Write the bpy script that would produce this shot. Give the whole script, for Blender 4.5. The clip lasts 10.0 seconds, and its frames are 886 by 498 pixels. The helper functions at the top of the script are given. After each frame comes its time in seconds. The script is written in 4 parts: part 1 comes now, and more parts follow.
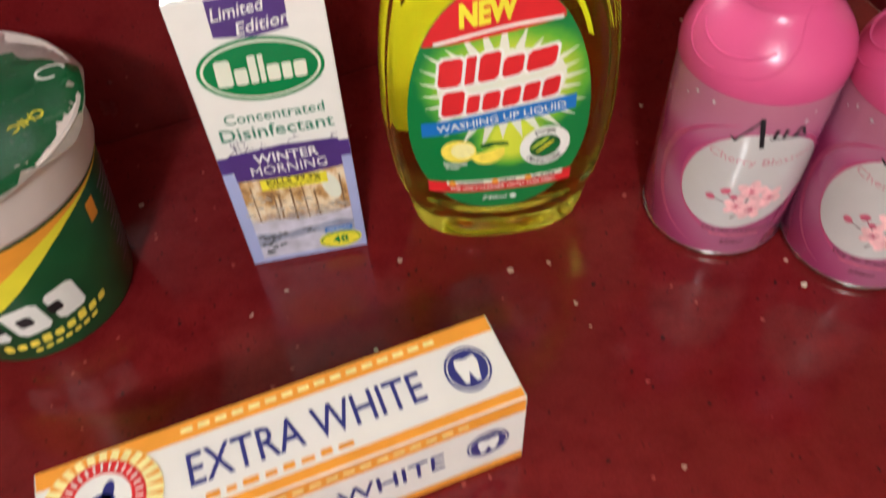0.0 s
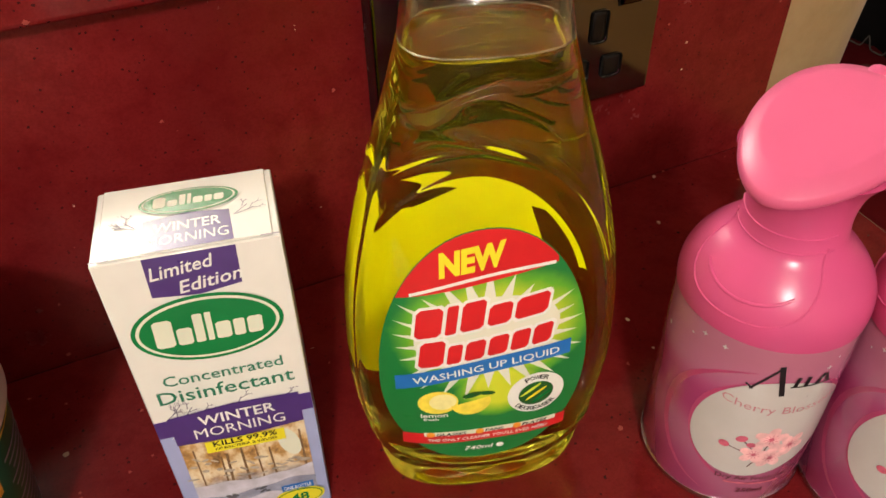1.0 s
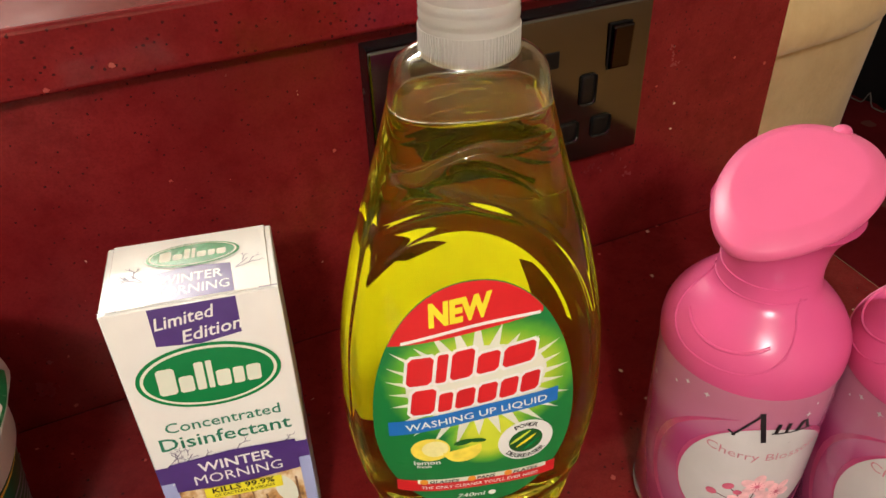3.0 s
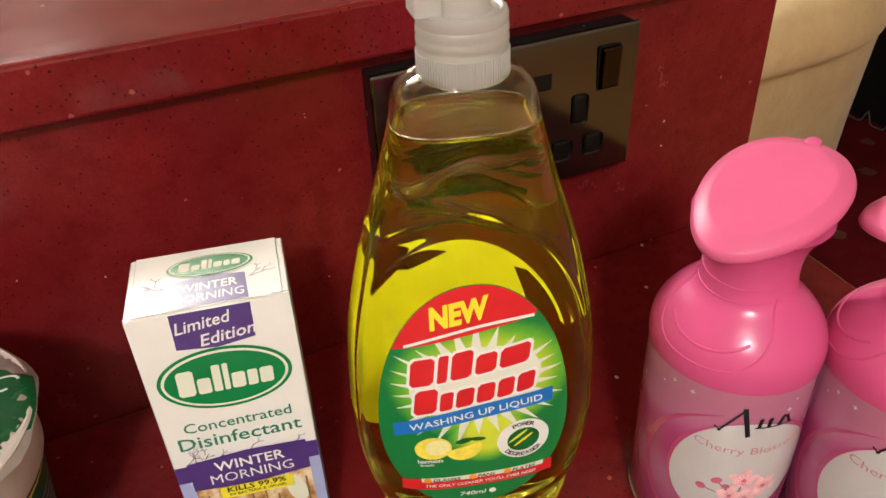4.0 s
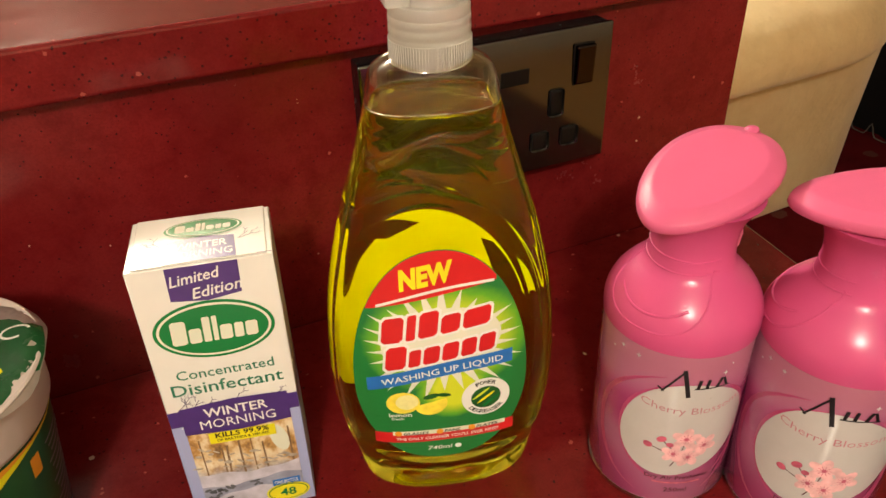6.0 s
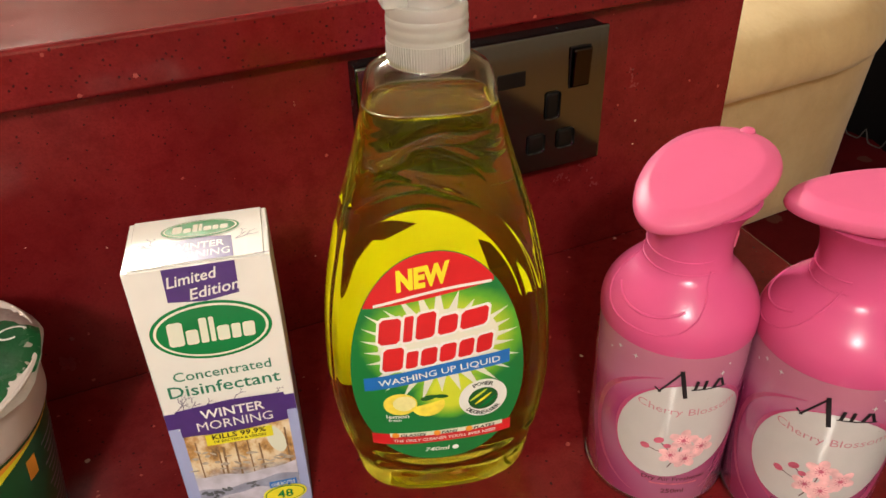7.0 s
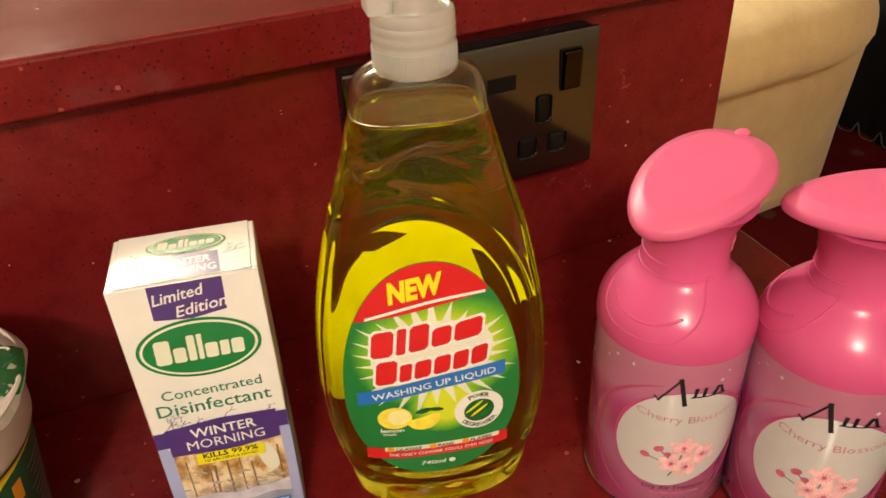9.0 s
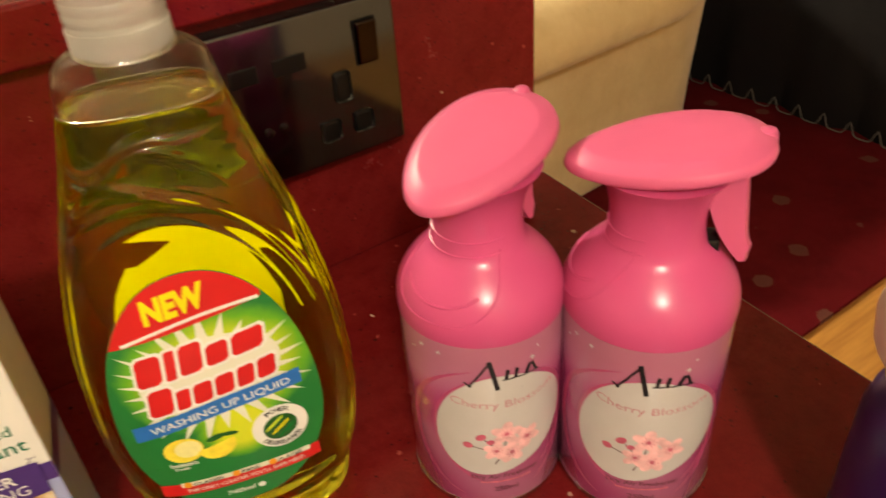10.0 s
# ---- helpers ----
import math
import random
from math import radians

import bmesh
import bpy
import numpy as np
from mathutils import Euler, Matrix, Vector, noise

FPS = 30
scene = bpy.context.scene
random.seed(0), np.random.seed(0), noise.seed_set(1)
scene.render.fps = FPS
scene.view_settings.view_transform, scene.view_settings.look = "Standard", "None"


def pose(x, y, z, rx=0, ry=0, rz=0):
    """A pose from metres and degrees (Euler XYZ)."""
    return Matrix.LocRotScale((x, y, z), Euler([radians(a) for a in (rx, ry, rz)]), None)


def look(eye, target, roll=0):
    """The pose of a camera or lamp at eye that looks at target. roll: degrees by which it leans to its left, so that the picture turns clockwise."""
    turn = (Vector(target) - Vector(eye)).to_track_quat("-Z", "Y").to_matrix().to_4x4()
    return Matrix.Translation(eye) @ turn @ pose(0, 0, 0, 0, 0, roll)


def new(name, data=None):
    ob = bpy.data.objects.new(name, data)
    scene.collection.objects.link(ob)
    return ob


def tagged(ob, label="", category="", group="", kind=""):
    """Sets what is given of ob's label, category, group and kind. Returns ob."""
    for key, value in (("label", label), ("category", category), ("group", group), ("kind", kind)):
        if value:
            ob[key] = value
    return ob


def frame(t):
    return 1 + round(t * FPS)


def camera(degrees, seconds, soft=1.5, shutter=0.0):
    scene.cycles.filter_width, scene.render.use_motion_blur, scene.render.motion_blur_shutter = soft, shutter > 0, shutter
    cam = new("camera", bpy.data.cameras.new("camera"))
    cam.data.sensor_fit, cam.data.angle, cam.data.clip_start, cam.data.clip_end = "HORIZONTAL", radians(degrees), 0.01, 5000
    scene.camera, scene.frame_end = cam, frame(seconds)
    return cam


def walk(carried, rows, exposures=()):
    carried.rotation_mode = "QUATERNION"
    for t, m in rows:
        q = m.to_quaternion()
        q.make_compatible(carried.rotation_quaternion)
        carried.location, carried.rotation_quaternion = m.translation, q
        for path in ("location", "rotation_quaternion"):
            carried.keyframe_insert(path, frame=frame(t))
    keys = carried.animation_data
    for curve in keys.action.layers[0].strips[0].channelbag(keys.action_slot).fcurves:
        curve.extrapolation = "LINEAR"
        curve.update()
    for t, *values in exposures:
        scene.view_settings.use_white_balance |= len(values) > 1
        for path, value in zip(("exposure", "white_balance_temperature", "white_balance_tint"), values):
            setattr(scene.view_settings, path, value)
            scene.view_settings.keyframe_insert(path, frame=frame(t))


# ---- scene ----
cam = camera(59.54, 10.0, 1.5, 0.3)
PATH = [
    (0, (0.03664, 0.00426, 0.26605), (0.47420, 1.18264, -1.28957), -3.47),
    (0.2, (0.03550, 0.02319, 0.26733), (0.54773, 1.26680, -1.21289), -1.92),
    (0.5, (0.04718, 0.03792, 0.27080), (0.62012, 1.35747, -1.11863), -1.92),
    (1, (0.05156, 0.05413, 0.26409), (0.70552, 1.43395, -1.02760), -1.12),
    (1.5, (0.05031, 0.05509, 0.25894), (0.72978, 1.47368, -0.97635), -0.62),
    (2, (0.05156, 0.04698, 0.25692), (0.73237, 1.48376, -0.95640), -0.74),
    (2.5, (0.05300, 0.04443, 0.26390), (0.72848, 1.49609, -0.93460), -1.18),
    (4, (0.04698, 0.02526, 0.27672), (0.72500, 1.53292, -0.84900), -2.74),
    (4.5, (0.04138, 0.01298, 0.27887), (0.72386, 1.53104, -0.83006), -2.15),
    (5, (0.03942, 0.00384, 0.27977), (0.71066, 1.52039, -0.83803), -2.11),
    (5.5, (0.04282, -0.00361, 0.28112), (0.70503, 1.51570, -0.83833), -2.36),
    (6, (0.04670, -0.00841, 0.28091), (0.71055, 1.51560, -0.83115), -1.81),
    (7.5, (0.04368, -0.00960, 0.27937), (0.72410, 1.51641, -0.81986), -1.69),
    (8, (0.04174, -0.01029, 0.28015), (0.72324, 1.51113, -0.82477), -1.85),
    (8.5, (0.04189, -0.00843, 0.27976), (0.72876, 1.51229, -0.82279), -2.17),
    (9, (0.04966, -0.00347, 0.27922), (0.73909, 1.51870, -0.81973), -2.55),
    (9.5, (0.07072, -0.00384, 0.27806), (0.82930, 1.49147, -0.81216), -4.26),
    (10, (0.09704, -0.00235, 0.26214), (1.00368, 1.36676, -0.87958), -4.48),
]
walk(cam, [(t, look(eye, target, roll)) for t, eye, target, roll in PATH],
     [(0, 0.0, 5600, 8), (1.0, 0.0, 6450, 8), (2.5, 0.0, 6250, 8), (4.5, 0.0, 6000, 8), (5.5, 0.0, 7300, 8), (6.0, 0.0, 7300, 8), (7.5, 0.0, 6050, 8), (8.0, 0.0, 6050, 8), (9.0, 0.0, 7400, 8), (10.0, 0.0, 7950, 5)])

# ---- world, lamps, exposure ----
world = bpy.data.worlds.new("room_air")
world.use_nodes = True
scene.world = world
bg = world.node_tree.nodes["Background"]
bg.inputs[0].default_value = (1.0, 0.86, 0.66, 1)
bg.inputs[1].default_value = 0.32
scene.view_settings.exposure = 0.0


def globe_lamp(name, where, watts, radius, color):
    data = bpy.data.lights.new(name, "POINT")
    data.energy, data.shadow_soft_size, data.color = watts, radius, color
    ob = new(name, data)
    ob.location = where
    return ob


globe_lamp("kitchen_lamp", (-0.50, -1.20, 1.28), 79, 0.09, (1.0, 0.955, 0.88))
globe_lamp("living_room_lamp", (-0.12, 2.60, 1.40), 235, 0.13, (1.0, 0.93, 0.80))

# ---- materials ----


def material(name, color=(0.8, 0.8, 0.8), rough=0.5, metal=0.0, spec=0.5, coat=0.0, trans=0.0, ior=1.45):
    m = bpy.data.materials.new(name)
    m.use_nodes = True
    p = m.node_tree.nodes["Principled BSDF"]
    p.inputs["Base Color"].default_value = (*color, 1)
    p.inputs["Roughness"].default_value = rough
    p.inputs["Metallic"].default_value = metal
    p.inputs["Specular IOR Level"].default_value = spec
    p.inputs["Coat Weight"].default_value = coat
    p.inputs["Coat Roughness"].default_value = 0.06
    p.inputs["Transmission Weight"].default_value = trans
    p.inputs["IOR"].default_value = ior
    return m


def node(m, kind, **values):
    n = m.node_tree.nodes.new(kind)
    for k, v in values.items():
        n.inputs[k].default_value = v
    return n


def link(m, a, b):
    m.node_tree.links.new(a, b)


def shader(m):
    return m.node_tree.nodes["Principled BSDF"]


def coords(m, scale=(1, 1, 1)):
    tc = m.node_tree.nodes.new("ShaderNodeTexCoord")
    mp = m.node_tree.nodes.new("ShaderNodeMapping")
    mp.inputs["Scale"].default_value = scale
    link(m, tc.outputs["Object"], mp.inputs["Vector"])
    return mp.outputs["Vector"]


def ramp(m, fac, stops, hard=False):
    r = m.node_tree.nodes.new("ShaderNodeValToRGB")
    r.color_ramp.interpolation = "CONSTANT" if hard else "LINEAR"
    e = r.color_ramp.elements
    while len(e) < len(stops):
        e.new(0.5)
    for el, (pos, col) in zip(e, stops):
        el.position, el.color = pos, (*col, 1)
    link(m, fac, r.inputs[0])
    return r.outputs[0]


def mixed(m, fac, a, b):
    x = m.node_tree.nodes.new("ShaderNodeMix")
    x.data_type = "RGBA"
    for sock, v in ((x.inputs[0], fac), (x.inputs[6], a), (x.inputs[7], b)):
        if isinstance(v, (int, float)):
            sock.default_value = v
        elif isinstance(v, tuple):
            sock.default_value = (*v, 1)
        else:
            link(m, v, sock)
    return x.outputs[2]


def math_node(m, op, a, b):
    x = m.node_tree.nodes.new("ShaderNodeMath")
    x.operation = op
    for sock, v in ((x.inputs[0], a), (x.inputs[1], b)):
        if isinstance(v, (int, float)):
            sock.default_value = v
        else:
            link(m, v, sock)
    return x.outputs[0]


def noise_tex(m, vec, scale, detail=4.0, rough=0.55):
    n = node(m, "ShaderNodeTexNoise", Scale=scale, Detail=detail, Roughness=rough)
    link(m, vec, n.inputs["Vector"])
    return n.outputs[0]


def bump(m, height, strength, distance):
    b = node(m, "ShaderNodeBump", Strength=strength, Distance=distance)
    link(m, height, b.inputs["Height"])
    link(m, b.outputs[0], shader(m).inputs["Normal"])


def grained(name, color, rough, scale, amount=0.12, relief=0.0, uneven=0.12, **more):
    """A paint or plastic with faint uneven tone, gloss and relief."""
    m = material(name, color, rough, **more)
    v = coords(m)
    n = noise_tex(m, v, scale)
    dark = tuple(c * (1 - amount) for c in color)
    light = tuple(min(1, c * (1 + amount)) for c in color)
    link(m, ramp(m, n, [(0.3, dark), (0.7, light)]), shader(m).inputs["Base Color"])
    r = math_node(m, "MULTIPLY_ADD", noise_tex(m, v, scale * 3.1), uneven)
    r.node.inputs[2].default_value = max(0.02, rough - uneven / 2)
    link(m, r, shader(m).inputs["Roughness"])
    if relief:
        bump(m, noise_tex(m, v, scale * 8), 0.4, relief)
    return m


def quartz(name, rough, smears=0.16, dark=0.13):
    """Dark red polished composite stone with cream, black and pale red chips."""
    m = material(name, (0.16, 0.007, 0.010), rough, spec=0.38)
    v = coords(m)
    base = ramp(m, noise_tex(m, v, 9.0), [(0.3, (0.120, 0.0072, 0.0082)), (0.75, (0.190, 0.0135, 0.0150))])
    base = mixed(m, ramp(m, noise_tex(m, v, 75.0, 5.0, 0.7), [(0.42, (0, 0, 0)), (0.70, (0.8, 0.8, 0.8))]), base, (0.10, 0.003, 0.005))
    base = mixed(m, ramp(m, noise_tex(m, v, 900.0, 2.0), [(0.45, (0, 0, 0)), (0.75, (0.35, 0.35, 0.35))]), base, (0.09, 0.003, 0.004))

    def chips(scale, share, size, color, under):
        c = node(m, "ShaderNodeTexVoronoi", Scale=scale)
        wobble = noise_tex(m, v, scale * 2.6, 2.0)
        link(m, v, c.inputs["Vector"])
        sep = m.node_tree.nodes.new("ShaderNodeSeparateColor")
        link(m, c.outputs["Color"], sep.inputs[0])
        chosen = math_node(m, "LESS_THAN", sep.outputs[0], share)
        spread = math_node(m, "MULTIPLY", sep.outputs[1], size)
        near = math_node(m, "LESS_THAN", math_node(m, "ADD", c.outputs["Distance"], math_node(m, "MULTIPLY", wobble, 0.50)), math_node(m, "ADD", spread, 0.29))
        return mixed(m, math_node(m, "MULTIPLY", chosen, near), under, color)

    base = chips(480.0, dark, 0.28, (0.045, 0.005, 0.006), base)
    base = chips(260.0, 0.04, 0.20, (0.028, 0.008, 0.008), base)
    base = chips(120.0, 0.065, 0.13, (0.42, 0.26, 0.20), base)
    base = chips(210.0, 0.050, 0.18, (0.30, 0.06, 0.05), base)
    base = chips(75.0, 0.030, 0.05, (0.60, 0.50, 0.38), base)
    link(m, base, shader(m).inputs["Base Color"])
    smear = ramp(m, noise_tex(m, v, 14.0, 6.0, 0.7), [(0.4, (rough,) * 3), (0.8, (rough + smears,) * 3)])
    link(m, smear, shader(m).inputs["Roughness"])
    bump(m, noise_tex(m, v, 60.0, 3.0), 0.08, 0.0004)
    return m


RED_STONE = quartz("red_stone_polished", 0.09, 0.09)
RED_STONE_WALL = quartz("red_stone_upright", 0.22, 0.08)
RED_STONE_BAR = quartz("red_stone_bar", 0.10, 0.05, 0.24)
CARD = grained("white_card", (0.78, 0.77, 0.74), 0.22, 60.0, 0.03, 0.00005)
CARD_BLUE = grained("pale_blue_card", (0.36, 0.40, 0.66), 0.34, 60.0, 0.05)
PURPLE = grained("purple_ink", (0.075, 0.035, 0.19), 0.30, 90.0, 0.10)
GREEN = grained("green_ink", (0.012, 0.20, 0.055), 0.24, 90.0, 0.06)
TEAL = grained("green_grey_ink", (0.03, 0.20, 0.12), 0.4, 90.0, 0.06)
WHITE = grained("white_ink", (0.80, 0.80, 0.77), 0.36, 90.0, 0.03)
PANEL = grained("pinkish_white_ink", (0.54, 0.53, 0.53), 0.30, 90.0, 0.03, coat=1.0)
CREAM = grained("cream_ink", (0.72, 0.74, 0.62), 0.36, 90.0, 0.03)
YELLOW = grained("yellow_ink", (0.80, 0.72, 0.03), 0.36, 90.0, 0.05)
LIME = grained("lime_ink", (0.62, 0.74, 0.06), 0.36, 90.0, 0.05)
RED = grained("red_ink", (0.62, 0.018, 0.022), 0.34, 90.0, 0.06)
BLUE = grained("blue_ink", (0.02, 0.16, 0.52), 0.34, 90.0, 0.06)
NAVY = grained("navy_ink", (0.025, 0.03, 0.20), 0.38, 90.0, 0.06)
BLACK = grained("black_ink", (0.012, 0.011, 0.014), 0.4, 90.0, 0.1)
ORANGE = grained("orange_ink", (0.80, 0.33, 0.03), 0.36, 90.0, 0.06)
LEMON = grained("lemon_ink", (0.85, 0.70, 0.08), 0.36, 220.0, 0.14)
LEMON_PALE = grained("pale_lemon_ink", (0.86, 0.80, 0.36), 0.36, 220.0, 0.10)
LEAF = grained("dark_green_ink", (0.01, 0.10, 0.02), 0.36, 220.0, 0.2)
TWIG = grained("grey_violet_ink", (0.24, 0.21, 0.28), 0.4, 200.0, 0.15)
ROSE_TEXT = grained("rose_ink", (0.50, 0.19, 0.24), 0.4, 90.0, 0.06)
PETAL = grained("petal_pink_ink", (0.80, 0.47, 0.50), 0.38, 260.0, 0.22)
PETAL_DARK = grained("deep_pink_ink", (0.52, 0.10, 0.17), 0.38, 260.0, 0.25)
SWIRL_PINK = grained("swirl_pink_ink", (0.44, 0.055, 0.165), 0.30, 60.0, 0.10, coat=0.6)
BARK = grained("bark_brown_ink", (0.22, 0.125, 0.06), 0.34, 300.0, 0.3)
FROST = grained("frost_ink", (0.42, 0.36, 0.30), 0.34, 400.0, 0.35)
SNOW = grained("snow_print_ink", (0.55, 0.53, 0.62), 0.34, 130.0, 0.22)
SNOW_SHADE = grained("snow_shade_ink", (0.30, 0.31, 0.42), 0.34, 130.0, 0.30)
SHRUB = grained("shrub_print_ink", (0.10, 0.105, 0.12), 0.34, 300.0, 0.4)
STEM = grained("dark_stem_ink", (0.10, 0.015, 0.03), 0.4, 90.0, 0.1)
PINK = grained("pink_plastic", (0.58, 0.080, 0.224), 0.25, 30.0, 0.04, 0.0, 0.03, spec=0.5)
PINK_SATIN = grained("pink_satin_plastic", (0.64, 0.112, 0.248), 0.42, 30.0, 0.05, 0.00006, spec=0.4)
CLEAR_CAP = grained("cloudy_polypropylene", (0.93, 0.92, 0.88), 0.32, 40.0, 0.03)
NICKEL = material("black_nickel", (0.16, 0.18, 0.20), 0.09, 1.0)
NICKEL_DARK = material("dark_nickel", (0.045, 0.036, 0.036), 0.12, 1.0)
BLACK_PLASTIC = grained("black_plastic", (0.010, 0.010, 0.011), 0.25, 80.0, 0.2)
SLOT = grained("slot_black", (0.003, 0.003, 0.003), 0.35, 80.0, 0.2, spec=0.4)
FOIL = grained("crumpled_foil", (0.52, 0.49, 0.46), 0.34, 50.0, 0.3, 0.0010, metal=0.7)
POT_GREEN = grained("dark_green_sleeve", (0.010, 0.065, 0.022), 0.32, 50.0, 0.15)
LID_GREEN = grained("green_foil_lid", (0.005, 0.080, 0.024), 0.26, 50.0, 0.2, 0.0004)
POT_WHITE = grained("white_pot_plastic", (0.64, 0.57, 0.54), 0.42, 40.0, 0.05)
DARK_PURPLE = grained("dark_purple_plastic", (0.028, 0.010, 0.085), 0.3, 40.0, 0.12)
STEEL = material("tinned_steel", (0.55, 0.53, 0.50), 0.25, 1.0)
PLASTER = grained("cream_plaster", (0.62, 0.52, 0.38), 0.85, 5.0, 0.05)
# unseen far wall's colour, darkened to dim its reflection on the bar top
PLASTER_DIMMED = grained("dimmed_plaster", (0.16, 0.115, 0.08), 0.85, 5.0, 0.08)
CEILING = grained("white_ceiling_paint", (0.78, 0.74, 0.66), 0.9, 5.0, 0.03)
BROWN_CABINET = grained("dark_cabinet", (0.09, 0.045, 0.03), 0.5, 20.0, 0.2)

# cloudy plastic lets light through
p = shader(CLEAR_CAP)
p.inputs["Transmission Weight"].default_value = 0.72
p.inputs["Roughness"].default_value = 0.34
for l in list(p.inputs["Roughness"].links):
    CLEAR_CAP.node_tree.links.remove(l)


def liquid(name, color, clear, cloud=0.0, tint=(1, 1, 1)):
    m = material(name, color, 0.02, trans=1.0, ior=1.38)
    out = m.node_tree.nodes["Material Output"]
    mix = m.node_tree.nodes.new("ShaderNodeMixShader")
    see = m.node_tree.nodes.new("ShaderNodeBsdfTransparent")
    see.inputs[0].default_value = (*color, 1)
    mix.inputs[0].default_value = clear
    link(m, shader(m).outputs[0], mix.inputs[1])
    link(m, see.outputs[0], mix.inputs[2])
    haze = m.node_tree.nodes.new("ShaderNodeBsdfTranslucent")
    haze.inputs[0].default_value = (*tint, 1)
    both = m.node_tree.nodes.new("ShaderNodeMixShader")
    both.inputs[0].default_value = cloud
    link(m, mix.outputs[0], both.inputs[1])
    link(m, haze.outputs[0], both.inputs[2])
    link(m, both.outputs[0], out.inputs[0])
    return m


SOAP = liquid("yellow_washing_up_liquid", (0.93, 0.955, 0.09), 0.0, 0.018, (0.90, 0.90, 0.01))
CLEAR = liquid("clear_bottle_plastic", (0.98, 0.965, 0.86), 0.10)

BACK_LABEL = material("yellow_back_label", (0.97, 0.84, 0.0), 0.5)
tl = BACK_LABEL.node_tree.nodes.new("ShaderNodeBsdfTranslucent")
tl.inputs[0].default_value = (0.98, 0.90, 0.0, 1)
mx = BACK_LABEL.node_tree.nodes.new("ShaderNodeMixShader")
mx.inputs[0].default_value = 0.22
link(BACK_LABEL, shader(BACK_LABEL).outputs[0], mx.inputs[1])
link(BACK_LABEL, tl.outputs[0], mx.inputs[2])
link(BACK_LABEL, mx.outputs[0], BACK_LABEL.node_tree.nodes["Material Output"].inputs[0])

# green label ground, lime towards the burst
LABEL_GREEN = material("green_label_print", (0.03, 0.25, 0.04), 0.3)
v = coords(LABEL_GREEN)
sx = LABEL_GREEN.node_tree.nodes.new("ShaderNodeSeparateXYZ")
link(LABEL_GREEN, v, sx.inputs[0])


def glow_from(u0, z0, ru, rz):
    a = math_node(LABEL_GREEN, "DIVIDE", math_node(LABEL_GREEN, "SUBTRACT", sx.outputs[0], u0), ru)
    b = math_node(LABEL_GREEN, "DIVIDE", math_node(LABEL_GREEN, "SUBTRACT", sx.outputs[2], z0), rz)
    return math_node(LABEL_GREEN, "SQRT", math_node(LABEL_GREEN, "ADD", math_node(LABEL_GREEN, "MULTIPLY", a, a), math_node(LABEL_GREEN, "MULTIPLY", b, b)), 0)


far = math_node(LABEL_GREEN, "MINIMUM", glow_from(0.0, 0.087, 0.037, 0.029), glow_from(0.002, 0.062, 0.017, 0.017))
far = math_node(LABEL_GREEN, "ADD", far, math_node(LABEL_GREEN, "MULTIPLY", noise_tex(LABEL_GREEN, v, 120.0), 0.18))
link(LABEL_GREEN, ramp(LABEL_GREEN, far, [(0.55, (0.62, 0.70, 0.04)), (0.85, (0.12, 0.40, 0.03)), (1.0, (0.014, 0.19, 0.045))]), shader(LABEL_GREEN).inputs["Base Color"])

# printed tin of the air fresheners: swirled pinks
TIN = material("pink_printed_tin", (0.7, 0.2, 0.4), 0.22, coat=1.0)
v = coords(TIN, (1, 1, 1))
w = node(TIN, "ShaderNodeTexWave", Scale=7.0, Distortion=9.0, Detail=1.0)
w.bands_direction = "Z"
link(TIN, v, w.inputs["Vector"])
zz = TIN.node_tree.nodes.new("ShaderNodeSeparateXYZ")
link(TIN, v, zz.inputs[0])
swirl = ramp(TIN, w.outputs[0], [(0.15, (0.36, 0.050, 0.165)), (0.55, (0.40, 0.080, 0.205)), (0.95, (0.43, 0.140, 0.260))])
up = ramp(TIN, math_node(TIN, "MULTIPLY", zz.outputs[2], 10.0), [(0.60, (0, 0, 0)), (0.78, (1, 1, 1))])
link(TIN, mixed(TIN, up, swirl, (0.38, 0.130, 0.210)), shader(TIN).inputs["Base Color"])

# the winter picture on the carton
PHOTO = material("winter_photo_print", (0.5, 0.4, 0.3), 0.34)
v = coords(PHOTO, (1, 1, 1))
tw = noise_tex(PHOTO, coords(PHOTO, (120, 120, 80)), 1.0, 5.0, 0.62)
warm = ramp(PHOTO, tw, [(0.34, (0.10, 0.055, 0.03)), (0.46, (0.50, 0.27, 0.09)), (0.56, (0.74, 0.58, 0.36)), (0.70, (0.85, 0.80, 0.66))])
cold = ramp(PHOTO, noise_tex(PHOTO, v, 190.0, 6.0, 0.65), [(0.36, (0.06, 0.07, 0.10)), (0.48, (0.26, 0.29, 0.40)), (0.6, (0.55, 0.56, 0.66))])
zz = PHOTO.node_tree.nodes.new("ShaderNodeSeparateXYZ")
link(PHOTO, v, zz.inputs[0])
edge = math_node(PHOTO, "ADD", math_node(PHOTO, "MULTIPLY", zz.outputs[2], 20.0), math_node(PHOTO, "MULTIPLY", noise_tex(PHOTO, v, 130.0), 0.35))
link(PHOTO, mixed(PHOTO, ramp(PHOTO, edge, [(0.60, (0, 0, 0)), (0.80, (1, 1, 1))]), cold, warm), shader(PHOTO).inputs["Base Color"])

# cream suede
SUEDE = material("cream_suede", (0.62, 0.46, 0.24), 0.9, spec=0.2)
v = coords(SUEDE)
link(SUEDE, ramp(SUEDE, noise_tex(SUEDE, v, 6.0, 7.0, 0.65), [(0.3, (0.70, 0.52, 0.26)), (0.7, (0.85, 0.69, 0.40))]), shader(SUEDE).inputs["Base Color"])
shader(SUEDE).inputs["Sheen Weight"].default_value = 0.3
bump(SUEDE, noise_tex(SUEDE, v, 40.0, 6.0), 0.4, 0.01)

